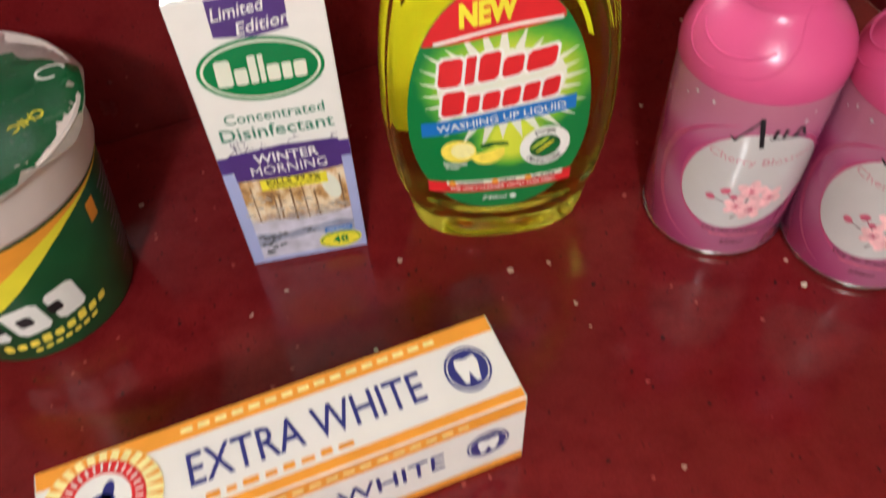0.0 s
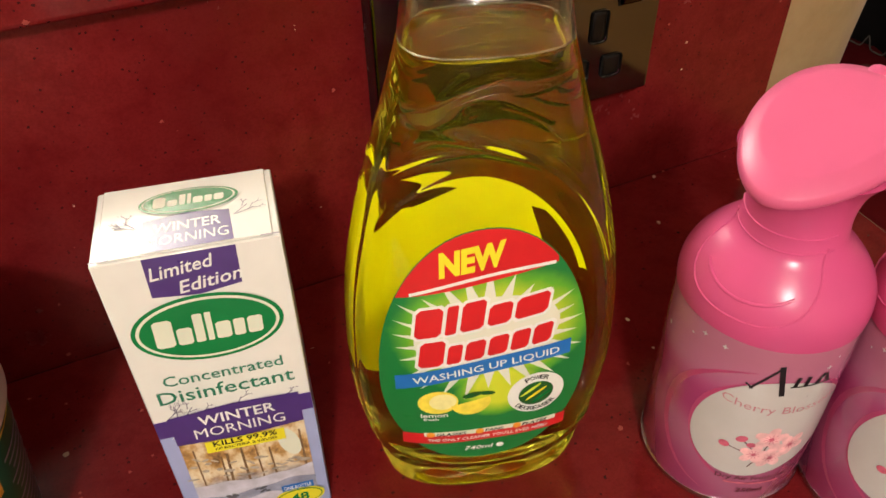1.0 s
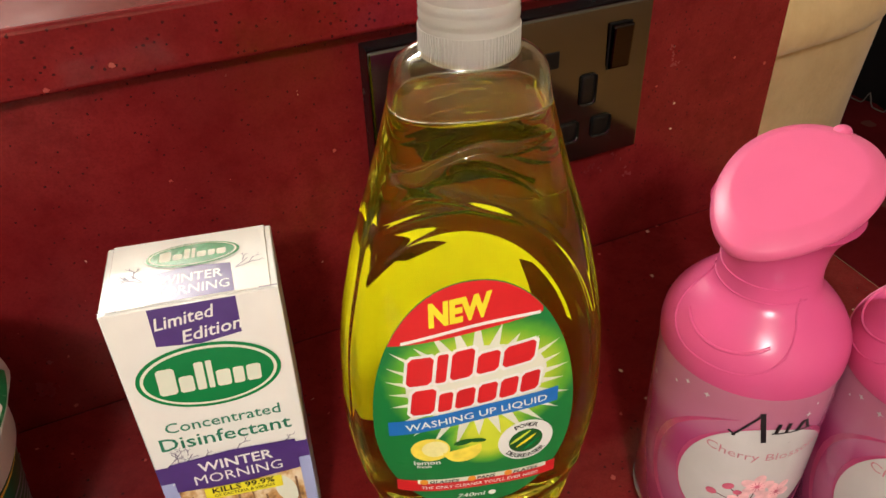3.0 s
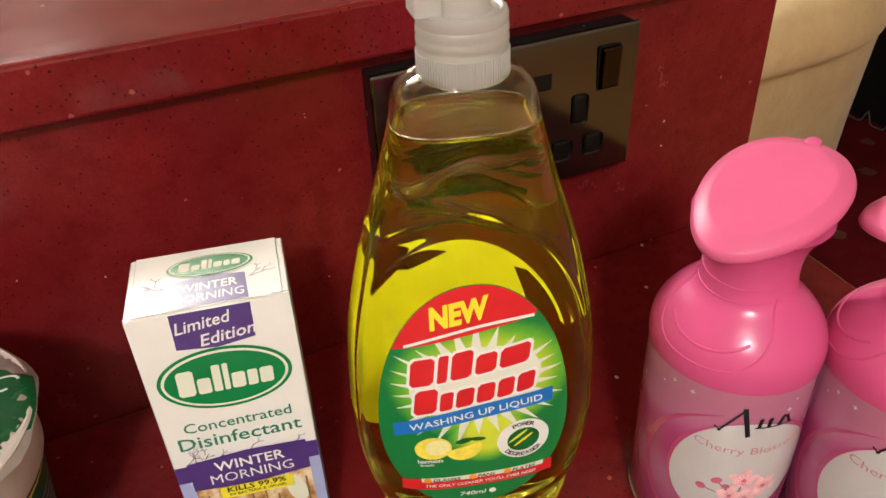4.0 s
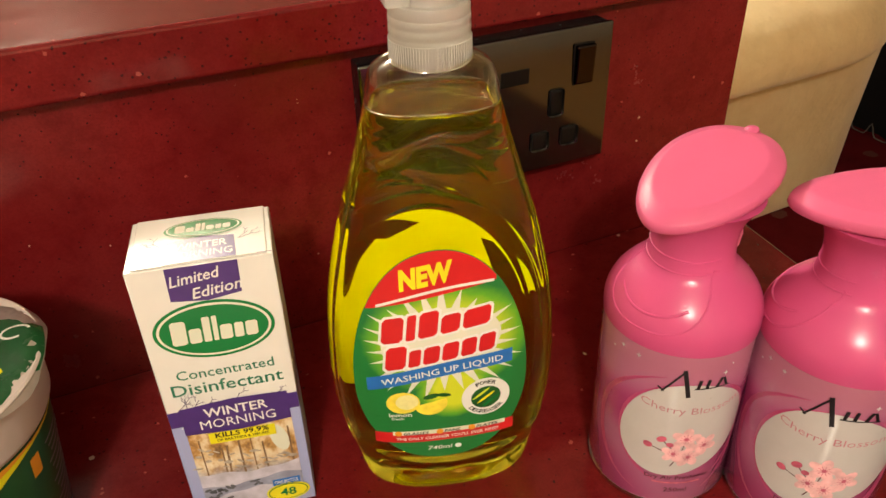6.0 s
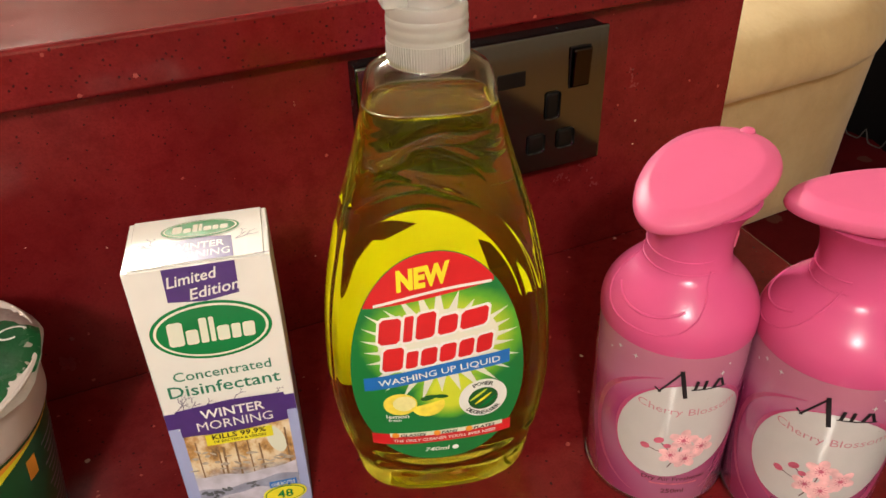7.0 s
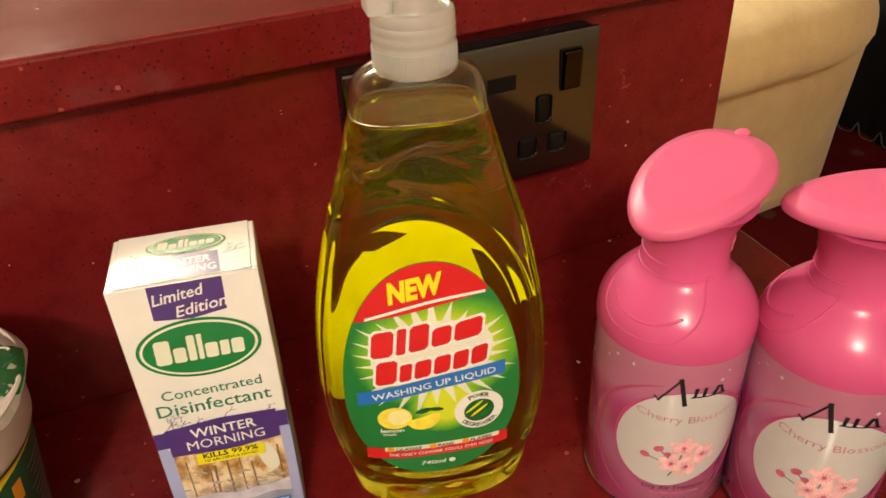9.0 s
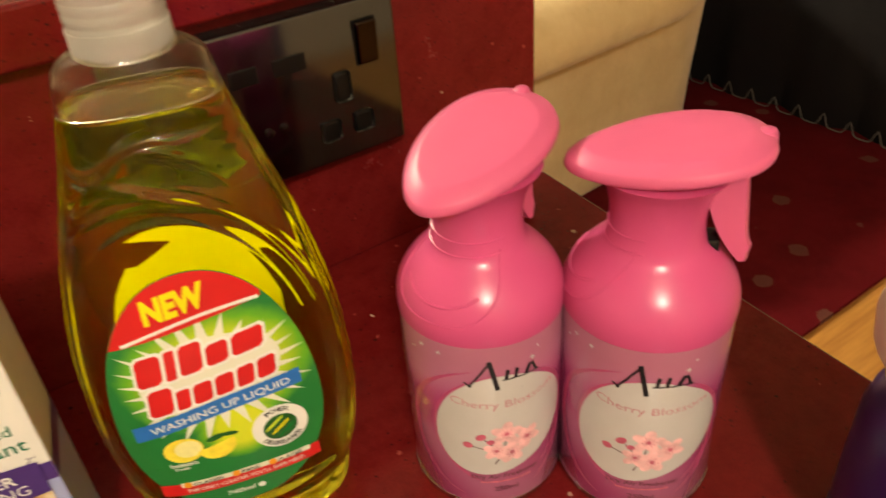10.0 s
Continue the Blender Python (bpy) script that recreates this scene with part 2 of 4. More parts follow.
# red carpet with scattered pale motifs
CARPET = material("dark_red_carpet", (0.12, 0.008, 0.01), 0.95, spec=0.1)
v = coords(CARPET)
base = ramp(CARPET, noise_tex(CARPET, v, 5.0, 8.0, 0.7), [(0.3, (0.075, 0.003, 0.005)), (0.7, (0.14, 0.007, 0.012))])
vo = node(CARPET, "ShaderNodeTexVoronoi", Scale=5.5, Randomness=0.35)
link(CARPET, v, vo.inputs["Vector"])
wob = math_node(CARPET, "ADD", vo.outputs["Distance"], math_node(CARPET, "MULTIPLY", noise_tex(CARPET, v, 40.0), 0.16))
base = mixed(CARPET, math_node(CARPET, "LESS_THAN", wob, 0.21), base, (0.13, 0.045, 0.035))
link(CARPET, base, shader(CARPET).inputs["Base Color"])
bump(CARPET, noise_tex(CARPET, v, 260.0, 3.0), 0.7, 0.006)

WOOD = material("orange_floor_wood", (0.5, 0.24, 0.07), 0.35)
v = coords(WOOD, (2.0, 26.0, 2.0))
link(WOOD, ramp(WOOD, noise_tex(WOOD, v, 3.0, 6.0), [(0.3, (0.36, 0.15, 0.035)), (0.7, (0.58, 0.29, 0.08))]), shader(WOOD).inputs["Base Color"])

VELVET = material("black_velvet", (0.006, 0.005, 0.006), 0.8, spec=0.25)
v = coords(VELVET)
bump(VELVET, noise_tex(VELVET, v, 9.0, 5.0), 0.5, 0.02)
LACE = grained("grey_lace_thread", (0.12, 0.11, 0.10), 0.7, 60.0, 0.2)

# ---- building helpers ----


def part(name, bm, mat, parent=None, label="", smooth=True):
    me = bpy.data.meshes.new(name)
    bm.normal_update()
    bm.to_mesh(me)
    bm.free()
    me.materials.append(mat)
    if smooth:
        me.set_sharp_from_angle(angle=radians(38))
        areas = sorted(f.area for f in me.polygons)
        broad = 8 * areas[len(areas) // 2]  # the broad flat faces of bevelled blocks stay flat
        for f in me.polygons:
            f.use_smooth = f.area < broad or len(areas) > 150
    ob = new(name, me)
    if parent:
        ob.parent = parent
    return tagged(ob, label)


def thing(name, m, label, category, group="", kind=""):
    ob = new(name)
    ob.empty_display_size = 0.01
    ob.matrix_world = m
    return tagged(ob, label, category, group, kind)


def block(x0, x1, y0, y1, z0, z1, bevel=0.0, segments=2):
    bm = bmesh.new()
    bmesh.ops.create_cube(bm, size=1)
    for vert in bm.verts:
        c = vert.co
        vert.co = ((x0 + x1) / 2 + c.x * (x1 - x0), (y0 + y1) / 2 + c.y * (y1 - y0), (z0 + z1) / 2 + c.z * (z1 - z0))
    if bevel:
        bmesh.ops.bevel(bm, geom=bm.edges[:], offset=bevel, segments=segments, profile=0.5, affect="EDGES")
    return bm


def loft(rings, caps=True, closed=True):
    """A skin over rings of equal length."""
    bm = bmesh.new()
    rows = [[bm.verts.new(p) for p in ring] for ring in rings]
    n = len(rows[0])
    for a, b in zip(rows, rows[1:]):
        for i in range(n if closed else n - 1):
            bm.faces.new((a[i], a[(i + 1) % n], b[(i + 1) % n], b[i]))
    if caps:
        bm.faces.new(rows[0][::-1])
        bm.faces.new(rows[-1])
    return bm


def circle(r, z, n=64, cx=0.0, cy=0.0):
    return [(cx + r * math.cos(2 * math.pi * i / n), cy + r * math.sin(2 * math.pi * i / n), z) for i in range(n)]


def lathe(profile, n=64, caps=True):
    return loft([circle(r, z, n) for r, z in profile], caps)


def curve_through(stops, t):
    """Smooth value at t through (t, value) stops."""
    if t <= stops[0][0]:
        return stops[0][1]
    for i in range(len(stops) - 1):
        a, b = stops[i], stops[i + 1]
        if t <= b[0]:
            before = stops[max(0, i - 1)]
            after = stops[min(len(stops) - 1, i + 2)]
            h = b[0] - a[0]
            ma = (b[1] - before[1]) / (b[0] - before[0]) * h if i else b[1] - a[1]
            mb = (after[1] - a[1]) / (after[0] - a[0]) * h
            s = (t - a[0]) / h
            return (2 * s**3 - 3 * s**2 + 1) * a[1] + (s**3 - 2 * s**2 + s) * ma + (3 * s**2 - 2 * s**3) * b[1] + (s**3 - s**2) * mb
    return stops[-1][1]


def tube(points, r, n=6):
    bm = bmesh.new()
    pts = [Vector(q) for q in points]
    rows = []
    for i, q in enumerate(pts):
        d = (pts[min(i + 1, len(pts) - 1)] - pts[max(i - 1, 0)]).normalized()
        a = d.orthogonal().normalized() if not rows else (side - d * side.dot(d)).normalized()
        side = a
        b = d.cross(a)
        rows.append([bm.verts.new(q + r * (a * math.cos(2 * math.pi * k / n) + b * math.sin(2 * math.pi * k / n))) for k in range(n)])
    for p0, p1 in zip(rows, rows[1:]):
        for k in range(n):
            bm.faces.new((p0[k], p0[(k + 1) % n], p1[(k + 1) % n], p1[k]))
    bm.faces.new(rows[0][::-1])
    bm.faces.new(rows[-1])
    return bm


def refine(bm, longest):
    bmesh.ops.triangulate(bm, faces=bm.faces[:])
    for _ in range(5):
        long = [e for e in bm.edges if e.calc_length() > longest]
        if not long:
            break
        bmesh.ops.subdivide_edges(bm, edges=long, cuts=1)
        bmesh.ops.triangulate(bm, faces=bm.faces[:])


def print_on(name, shapes, mat, parent, surface, layer, longest=0.004, label=""):
    """Flat printed shapes (lists of 2D points, or a 2D bmesh) laid on a surface: surface(u, v, lift)."""
    if isinstance(shapes, bmesh.types.BMesh):
        bm = shapes
    else:
        bm = bmesh.new()
        for s in shapes:
            bm.faces.new([bm.verts.new((u, w, 0)) for u, w in s])
    refine(bm, longest)
    for f in bm.faces:
        f.normal_update()
        if f.normal.z < 0:
            f.normal_flip()
    for vert in bm.verts:
        vert.co = surface(vert.co.x, vert.co.y, 0.00010 + 0.00009 * layer)
    return part(name, bm, mat, parent, label)


def print_each(name, shapes, mat, parent, surface, layer, longest=0.004):
    """Each shape as a part of its own."""
    return [print_on(name, [one], mat, parent, surface, layer, longest) for one in shapes]


def words(text, width, height, cx, cy, turn=0.0, slant=0.0, bold=0.0, arc=0.0, spacing=1.0):
    """Lettering as a flat bmesh, fitted into width and height about (cx, cy); arc: how far the ends drop."""
    c = bpy.data.curves.new("lettering", "FONT")
    c.body, c.size, c.resolution_u, c.offset, c.space_character = text, 1.0, 2, bold, spacing
    c.align_x = "CENTER"
    ob = bpy.data.objects.new("lettering", c)
    scene.collection.objects.link(ob)
    bpy.context.view_layer.update()
    me = bpy.data.meshes.new_from_object(ob.evaluated_get(bpy.context.evaluated_depsgraph_get()))
    bpy.data.objects.remove(ob)
    bpy.data.curves.remove(c)
    bm = bmesh.new()
    bm.from_mesh(me)
    bpy.data.meshes.remove(me)
    bmesh.ops.remove_doubles(bm, verts=bm.verts[:], dist=1e-5)
    xs, ys = [q.co.x for q in bm.verts], [q.co.y for q in bm.verts]
    sx, sy = width / (max(xs) - min(xs)), height / (max(ys) - min(ys))
    mx_, my_ = (max(xs) + min(xs)) / 2, (max(ys) + min(ys)) / 2
    ca, sa = math.cos(radians(turn)), math.sin(radians(turn))
    for q in bm.verts:
        u, w = (q.co.x - mx_) * sx, (q.co.y - my_) * sy
        u += w * slant
        w -= arc * (2 * u / width) ** 2
        q.co = (cx + u * ca - w * sa, cy + u * sa + w * ca, 0)
    return bm


def ellipse(cx, cy, rx, ry, turn=0.0, n=40):
    ca, sa = math.cos(radians(turn)), math.sin(radians(turn))
    out = []
    for i in range(n):
        a = 2 * math.pi * i / n
        u, w = rx * math.cos(a), ry * math.sin(a)
        out.append((cx + u * ca - w * sa, cy + u * sa + w * ca))
    return out


def bar(u0, w0, u1, w1, thick, slant=0.0):
    """A straight printed stroke from one point to another."""
    d = Vector((u1 - u0, w1 - w0)).normalized()
    s = Vector((-d.y, d.x)) * thick / 2
    return [(u0 - s.x, w0 - s.y), (u1 - s.x, w1 - s.y), (u1 + s.x, w1 + s.y), (u0 + s.x, w0 + s.y)]


def blocks_row(sizes, width, height, cx, cy, turn=0.0, slant=0.0, gap=0.12, grow=0.0):
    """A mark drawn as a row of plain blocks: sizes holds each block's (width, bottom, top) as shares."""
    total = sum(s[0] for s in sizes) + gap * (len(sizes) - 1)
    k = width / total
    ca, sa = math.cos(radians(turn)), math.sin(radians(turn))
    out, u = [], -width / 2
    for wd, lo, hi in sizes:
        a, b = u - grow, u + wd * k + grow
        y0, y1 = (lo - 0.5) * height - grow, (hi - 0.5) * height + grow
        c = min(b - a, y1 - y0) * 0.16
        pts = [(a + c, y0), (b - c, y0), (b, y0 + c), (b, y1 - c), (b - c, y1), (a + c, y1), (a, y1 - c), (a, y0 + c)]
        out.append([(cx + (x + y * slant) * ca - y * sa, cy + (x + y * slant) * sa + y * ca) for x, y in pts])
        u += (wd + gap) * k
    return out


# ---- room ----
FLOOR_Z = -0.88


def structure(name, bm, mat, label, category):
    return tagged(part(name, bm, mat), label, category, "", "structure")


EDGE = 0.404
slab_ = block(-1.3, EDGE, -0.36, 0.3425, -0.03, 0.0, 0.0015)
for vert in slab_.verts:
    if vert.co.x > 0:  # the end is skewed to fit its edge in the camera's view
        vert.co.x += 0.008 - 0.085 * (0.3425 - vert.co.y)
structure("worktop", slab_, RED_STONE, "dark red polished stone worktop with pale flecks", "worktop")
structure("wall_north", block(-1.3, EDGE, 0.343, 0.443, FLOOR_Z, 0.1555), RED_STONE_WALL, "dark red speckled stone upstand behind the worktop", "wall")
structure("bar_top", block(-1.3, EDGE, 0.333, 0.70, 0.1562, 0.1815, 0.0022, 3), RED_STONE_BAR, "dark red speckled stone bar top on the upstand", "bar top")
structure("base_cabinet", block(-1.3, EDGE - 0.08, -0.33, 0.342, FLOOR_Z + 0.001, -0.031), BROWN_CABINET, "dark cabinet carrying the red worktop", "cabinet")
structure("floor", block(-2.6, 4.2, 0.597, 4.6, FLOOR_Z - 0.05, FLOOR_Z + 0.004), CARPET, "dark red carpet with small pale motifs", "carpet")
structure("wood_floor", block(-2.6, 4.2, -2.2, 0.597, FLOOR_Z - 0.05, FLOOR_Z - 0.008), WOOD, "orange wooden floor beside the carpet", "floor")
# unseen ceiling and side walls, added to bounce lamp light back as fill
structure("ceiling", block(-2.6, 4.2, -2.2, 4.6, 1.52, 1.60), CEILING, "unseen white ceiling, added for bounce light", "ceiling")
structure("wall_east_unseen", block(4.2, 4.3, -2.2, 4.6, FLOOR_Z, 1.52), PLASTER, "unseen cream wall, added for bounce light", "wall")
structure("wall_west_unseen", block(-2.7, -2.6, -2.2, 4.6, FLOOR_Z, 1.52), PLASTER, "unseen cream wall, added for bounce light", "wall")
# out of view, coloured dark to hold down the bar top's sheen
structure("wall_far_unseen", block(-2.6, 4.2, 4.6, 4.7, FLOOR_Z, 1.52), PLASTER_DIMMED, "unseen living room wall, darkened to dim its reflection", "wall")
# unseen wall, kept pale to brighten reflections in the bottle and socket plate
structure("wall_south_unseen", block(-2.6, 4.2, -2.3, -2.2, FLOOR_Z, 1.52), PLASTER, "unseen cream wall, added for reflections in bottle and socket", "wall")

# ---- double socket ----


def double_socket():
    root = thing("double_socket", pose(0.2247, 0.343, 0.1110), "black nickel double wall socket with dark switches, on red upstand", "socket")
    part("back_box", block(-0.0712, 0.0712, -0.0120, 0.0, -0.0385, 0.0390, 0.0010), BLACK_PLASTIC, root, "black mounting box")
    part("face_plate", block(-0.0725, 0.0725, -0.0150, -0.0117, -0.0395, 0.0395, 0.0013, 3), NICKEL, root, "black nickel face plate")
    for side in (-1, 1):
        x = side * 0.0545
        well = part("switch_well", block(x - 0.0065, x + 0.0065, -0.0154, -0.0145, 0.0074, 0.0306, 0.0004), SLOT, root)
        rocker = block(x - 0.0060, x + 0.0060, -0.0172, -0.0148, 0.0080, 0.0300, 0.0012, 2)
        for vert in rocker.verts:  # pressed in at the foot, standing out at the head
            if vert.co.y < -0.0155:
                vert.co.y -= 0.0012 * (vert.co.z - 0.0080) / 0.022
        part("rocker_switch", rocker, NICKEL_DARK, well, "dark glossy rocker")
        ex = side * 0.0385
        holes = [("earth_slot", ex, 0.0046, -0.0085, 0.0075)] + [("pin_slot", ex + dx, 0.0056, -0.0275, -0.0160) for dx in (-0.0095, 0.0095)]
        for name, cx, hw, z0, z1 in holes:
            hole = part(name, block(cx - hw, cx + hw, -0.0156, -0.0145, z0, z1, 0.0018), SLOT, root)
            part("slot_lip", tube([(cx - hw + 0.001, -0.0153, z0 + 0.0006), (cx, -0.0154, z0), (cx + hw - 0.001, -0.0153, z0 + 0.0006), (cx + hw, -0.0153, z0 + 0.003)], 0.0003, 5), NICKEL, hole)
        part("screw", lathe([(0.0, -0.001), (0.0024, -0.001), (0.0024, 0.0004), (0.0, 0.0006)], 16, False), NICKEL, root).matrix_local = pose(side * 0.004, -0.0153, -0.012, 90, 0, 0)
    for x0, x1 in ((-0.018, -0.004), (0.004, 0.021)):
        part("neon_window", block(x0, x1, -0.0155, -0.0145, 0.0140, 0.0225, 0.0006), SLOT, root)
    return root


double_socket()

# ---- washing-up liquid bottle ----
HALF_WIDTH = [(0.0, 0.0335), (0.003, 0.0368), (0.010, 0.0386), (0.018, 0.0402), (0.03, 0.0436), (0.055, 0.0467), (0.08, 0.0461), (0.095, 0.0447), (0.11, 0.0420), (0.133, 0.0364), (0.156, 0.0292), (0.176, 0.0236), (0.184, 0.0222), (0.188, 0.0203), (0.1908, 0.0160), (0.1922, 0.0130), (0.1935, 0.0122)]
HALF_DEPTH = [(0.0, 0.0215), (0.004, 0.0232), (0.012, 0.0242), (0.03, 0.0250), (0.06, 0.0255), (0.09, 0.0246), (0.12, 0.0220), (0.15, 0.0186), (0.176, 0.0162), (0.184, 0.0154), (0.189, 0.0145), (0.192, 0.0128), (0.1935, 0.0122)]
FILL = 0.1760


def between(v, lo, hi, soft):
    """1 inside a span, fading to 0 over soft at either end."""
    return np.clip((v - lo) / soft + 1, 0, 1) * np.clip((hi - v) / soft + 1, 0, 1)


def swoosh(x, z, stops, height, width):
    """A moulded ridge along a curve of (x, z) stops, tapering at its ends."""
    zs = np.array([curve_through(stops, v) for v in np.linspace(stops[0][0], stops[-1][0], 60)])
    line = np.interp(x, np.linspace(stops[0][0], stops[-1][0], 60), zs)
    f = np.clip((x - stops[0][0]) / (stops[-1][0] - stops[0][0]), 0, 1)
    return height * np.sin(np.pi * f) ** 0.6 * np.exp(-(((z - line) / width) ** 2))


def flow(x, z):
    """Relief of the bottle's broad faces: label panel, arched rims, flowing folds, fluted foot."""
    panel = np.hypot((x + 0.006) / 0.0405, (z - 0.075) / 0.0692)
    arch = np.hypot((x + 0.007) / 0.0460, (z - 0.080) / 0.0707)
    out = -0.00035 - 0.00035 * np.tanh((1 - panel) / 0.016) * between(z, 0.095, 0.2, 0.03)
    out += 0.0006 * np.exp(-(((arch - 1) / 0.015) ** 2)) * between(z, 0.085, 0.2, 0.03)
    out += 0.0003 * np.exp(-(((arch - 1.06) / 0.012) ** 2)) * between(x, 0.008, 0.05, 0.01) * between(z, 0.085, 0.2, 0.03)
    out += swoosh(x, z, [(-0.0275, 0.1500), (-0.0187, 0.1569), (-0.0086, 0.1547), (0.0009, 0.1501), (0.0140, 0.1450)], 0.0013, 0.0021)
    out += swoosh(x, z, [(-0.0185, 0.1605), (-0.0060, 0.1655), (0.0015, 0.1652), (0.0160, 0.1570)], 0.0013, 0.0017)
    out += swoosh(x, z, [(-0.0160, 0.1640), (0.0017, 0.1700), (0.0095, 0.1690), (0.0225, 0.1700)], -0.0014, 0.0024)
    out += swoosh(x, z, [(-0.0280, 0.1690), (-0.0240, 0.1606), (-0.0200, 0.1591), (-0.0080, 0.1620)], 0.0018, 0.0021)
    out += swoosh(x, z, [(-0.0255, 0.1480), (-0.0170, 0.1535), (-0.0060, 0.1528), (0.0060, 0.1490)], 0.0005, 0.0006)
    out += swoosh(x, z, [(-0.0150, 0.1628), (-0.0020, 0.1672), (0.0080, 0.1660), (0.0220, 0.1682)], 0.0005, 0.0006)
    out += swoosh(x, z, [(-0.0040, 0.1640), (0.0060, 0.1605), (0.0130, 0.1560), (0.0180, 0.1500)], 0.0006, 0.0007)
    out += 0.0012 * np.exp(-(((z - 0.0200 - 6.0 * x * x) / 0.0020) ** 2)) - 0.0012 * np.exp(-(((z - 0.0125 - 3.0 * x * x) / 0.0028) ** 2)) * (1 + 0.5 * np.sin(x * 260))
    return out


def bottle_ring(z, n=448):
    a, b = curve_through(HALF_WIDTH, z), curve_through(HALF_DEPTH, z)
    e = 2.0 / 2.7 if z < 0.185 else 2.0 / (2.7 - 0.7 * min(1, (z - 0.185) / 0.0085))
    t = 2 * np.pi * np.arange(n) / n
    c, s = np.cos(t), np.sin(t)
    x = a * np.sign(c) * np.abs(c) ** e
    y = b * np.sign(s) * np.abs(s) ** e
    fade = np.clip(1 - (np.abs(x) / (0.985 * a)) ** 8, 0, 1) * between(z, 0.0, 0.170, 0.006)
    front = s < 0
    push = np.where(front, flow(x, z), 0.3 * flow(-x, z) * (z > 0.134)) * fade
    seam = -0.0010 * np.exp(-(((np.abs(x) / a - 0.935) / 0.022) ** 2)) * between(z, 0.030, 0.150, 0.02)
    return np.stack([x, y + np.sign(y) * (push + np.where(front, seam, 0)), np.full(n, z)], -1).tolist()


def bottle_face(side):
    def at(u, z, lift):
        a, b = curve_through(HALF_WIDTH, z), curve_through(HALF_DEPTH, z)
        k = max(0.0, 1 - min(0.999, abs(u) / a) ** 2.7) ** (1 / 2.7)
        return Vector((u, side * (b * k + lift), z))
    return at


def washing_up_bottle():
    root = thing("washing_up_bottle", pose(0.1450, 0.2225, 0.0002, 0, 0, -17), "clear bottle of yellow washing-up liquid with green and red label", "bottle")
    zs = [0, 0.0006, 0.002, 0.004, 0.007, 0.010] + [0.010 + 0.0010 * i for i in range(1, 108)] + [0.1170 + 0.00045 * i for i in range(1, 140)]
    zs = [z for z in zs if z < FILL - 0.0005] + [FILL]
    rings = [bottle_ring(z) for z in zs]
    flat = [(x * 0.90, y * 0.90, 0.0) for x, y, _ in rings[0]]
    hollow = [(x * 0.70, y * 0.66, 0.0035) for x, y, _ in rings[0]]
    meniscus = [[(x * k, y * k, FILL - d) for x, y, _ in rings[-1]] for k, d in ((0.985, 0.0005), (0.95, 0.0012), (0.88, 0.0016), (0.6, 0.0017))]
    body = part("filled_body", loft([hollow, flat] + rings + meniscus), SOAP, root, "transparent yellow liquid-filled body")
    body.visible_shadow = False  # shadow turned off, so that the lamps light the back label inside
    up = [FILL + 0.0002, 0.1785, 0.181, 0.184, 0.186, 0.188, 0.190, 0.1915, 0.1925, 0.1935, 0.1975]
    rim = [bottle_ring(min(z, 0.1935)) for z in up]
    rim = [[(x, y, z) for x, y, _ in r] for r, z in zip(rim, up)]
    inner = [[(x * 0.95, y * 0.93, z) for x, y, _ in r] for r, z in zip(rim, up)]
    bm = loft(rim + inner[::-1] + [rim[0]], False)
    bmesh.ops.remove_doubles(bm, verts=bm.verts[:], dist=1e-7)
    part("shoulder", bm, CLEAR, root, "clear empty plastic shoulder")

    # cap
    cap = part("cap", lathe([(0.0119, 0.1895), (0.0136, 0.1897), (0.0137, 0.1985), (0.01345, 0.1990), (0.01345, 0.1997), (0.0137, 0.2002), (0.0137, 0.2018), (0.01345, 0.2023), (0.01345, 0.2030), (0.0137, 0.2035), (0.0136, 0.2052), (0.01335, 0.2056), (0.0135, 0.2061), (0.0135, 0.2082), (0.0130, 0.2094), (0.0119, 0.2098), (0.0110, 0.2090), (0.0089, 0.2090), (0.0084, 0.2100), (0.0080, 0.2160), (0.0084, 0.2170), (0.0078, 0.2180), (0.0076, 0.2240), (0.0069, 0.2252), (0.0037, 0.2252), (0.0033, 0.2200), (0.0000, 0.2200)], 72, False), CLEAR_CAP, root, "cloudy white flip-top cap")
    ribs = bmesh.new()
    for i in range(90):
        a = 2 * math.pi * i / 90
        one = block(0.0133, 0.0140, -0.00022, 0.00022, 0.1902, 0.1978)
        me = bpy.data.meshes.new("rib")
        one.transform(Matrix.Rotation(a, 4, "Z"))
        one.to_mesh(me)
        one.free()
        ribs.from_mesh(me)
        bpy.data.meshes.remove(me)
    part("grip_ribs", ribs, CLEAR_CAP, cap, "fine upright grip ribs", False)
    lip = part("lid_lip", block(-0.0154, -0.0070, -0.0066, 0.0042, 0.2090, 0.2165, 0.0012), CLEAR_CAP, cap, "raised lip of the flip top")
    lip.rotation_euler = (0, 0, radians(6))

    # back label seen through the liquid
    def back(u, z, lift):
        return bottle_face(1)(u, z, -0.0004)

    # outline traced back from the camera's view, refraction gaps put into its shape
    left = [(0.041, -0.0310), (0.070, -0.0315), (0.090, -0.0275), (0.104, -0.0240), (0.1125, -0.0195)]
    outline = [(curve_through(left, z), z) for z in np.linspace(0.041, 0.1125, 16)]
    outline += [(-0.0165, 0.1122), (-0.0052, 0.1190), (-0.0100, 0.1205), (-0.0180, 0.1226)]  # notch for the dark refraction there, shaped to the camera's view

    def sweep(r0, r1, a0, a1, n=16):
        """An arc of the label's arched top edge, from angle to angle."""
        return [(-0.006 + r0 * math.cos(radians(a)), 0.066 + r1 * math.sin(radians(a))) for a in np.linspace(a0, a1, n)]

    # second arc and inner edge leave out a wedge that refraction darkens
    outline += sweep(0.0410, 0.0600, 100, 14) + sweep(0.0388, 0.0573, 16, 46, 8)
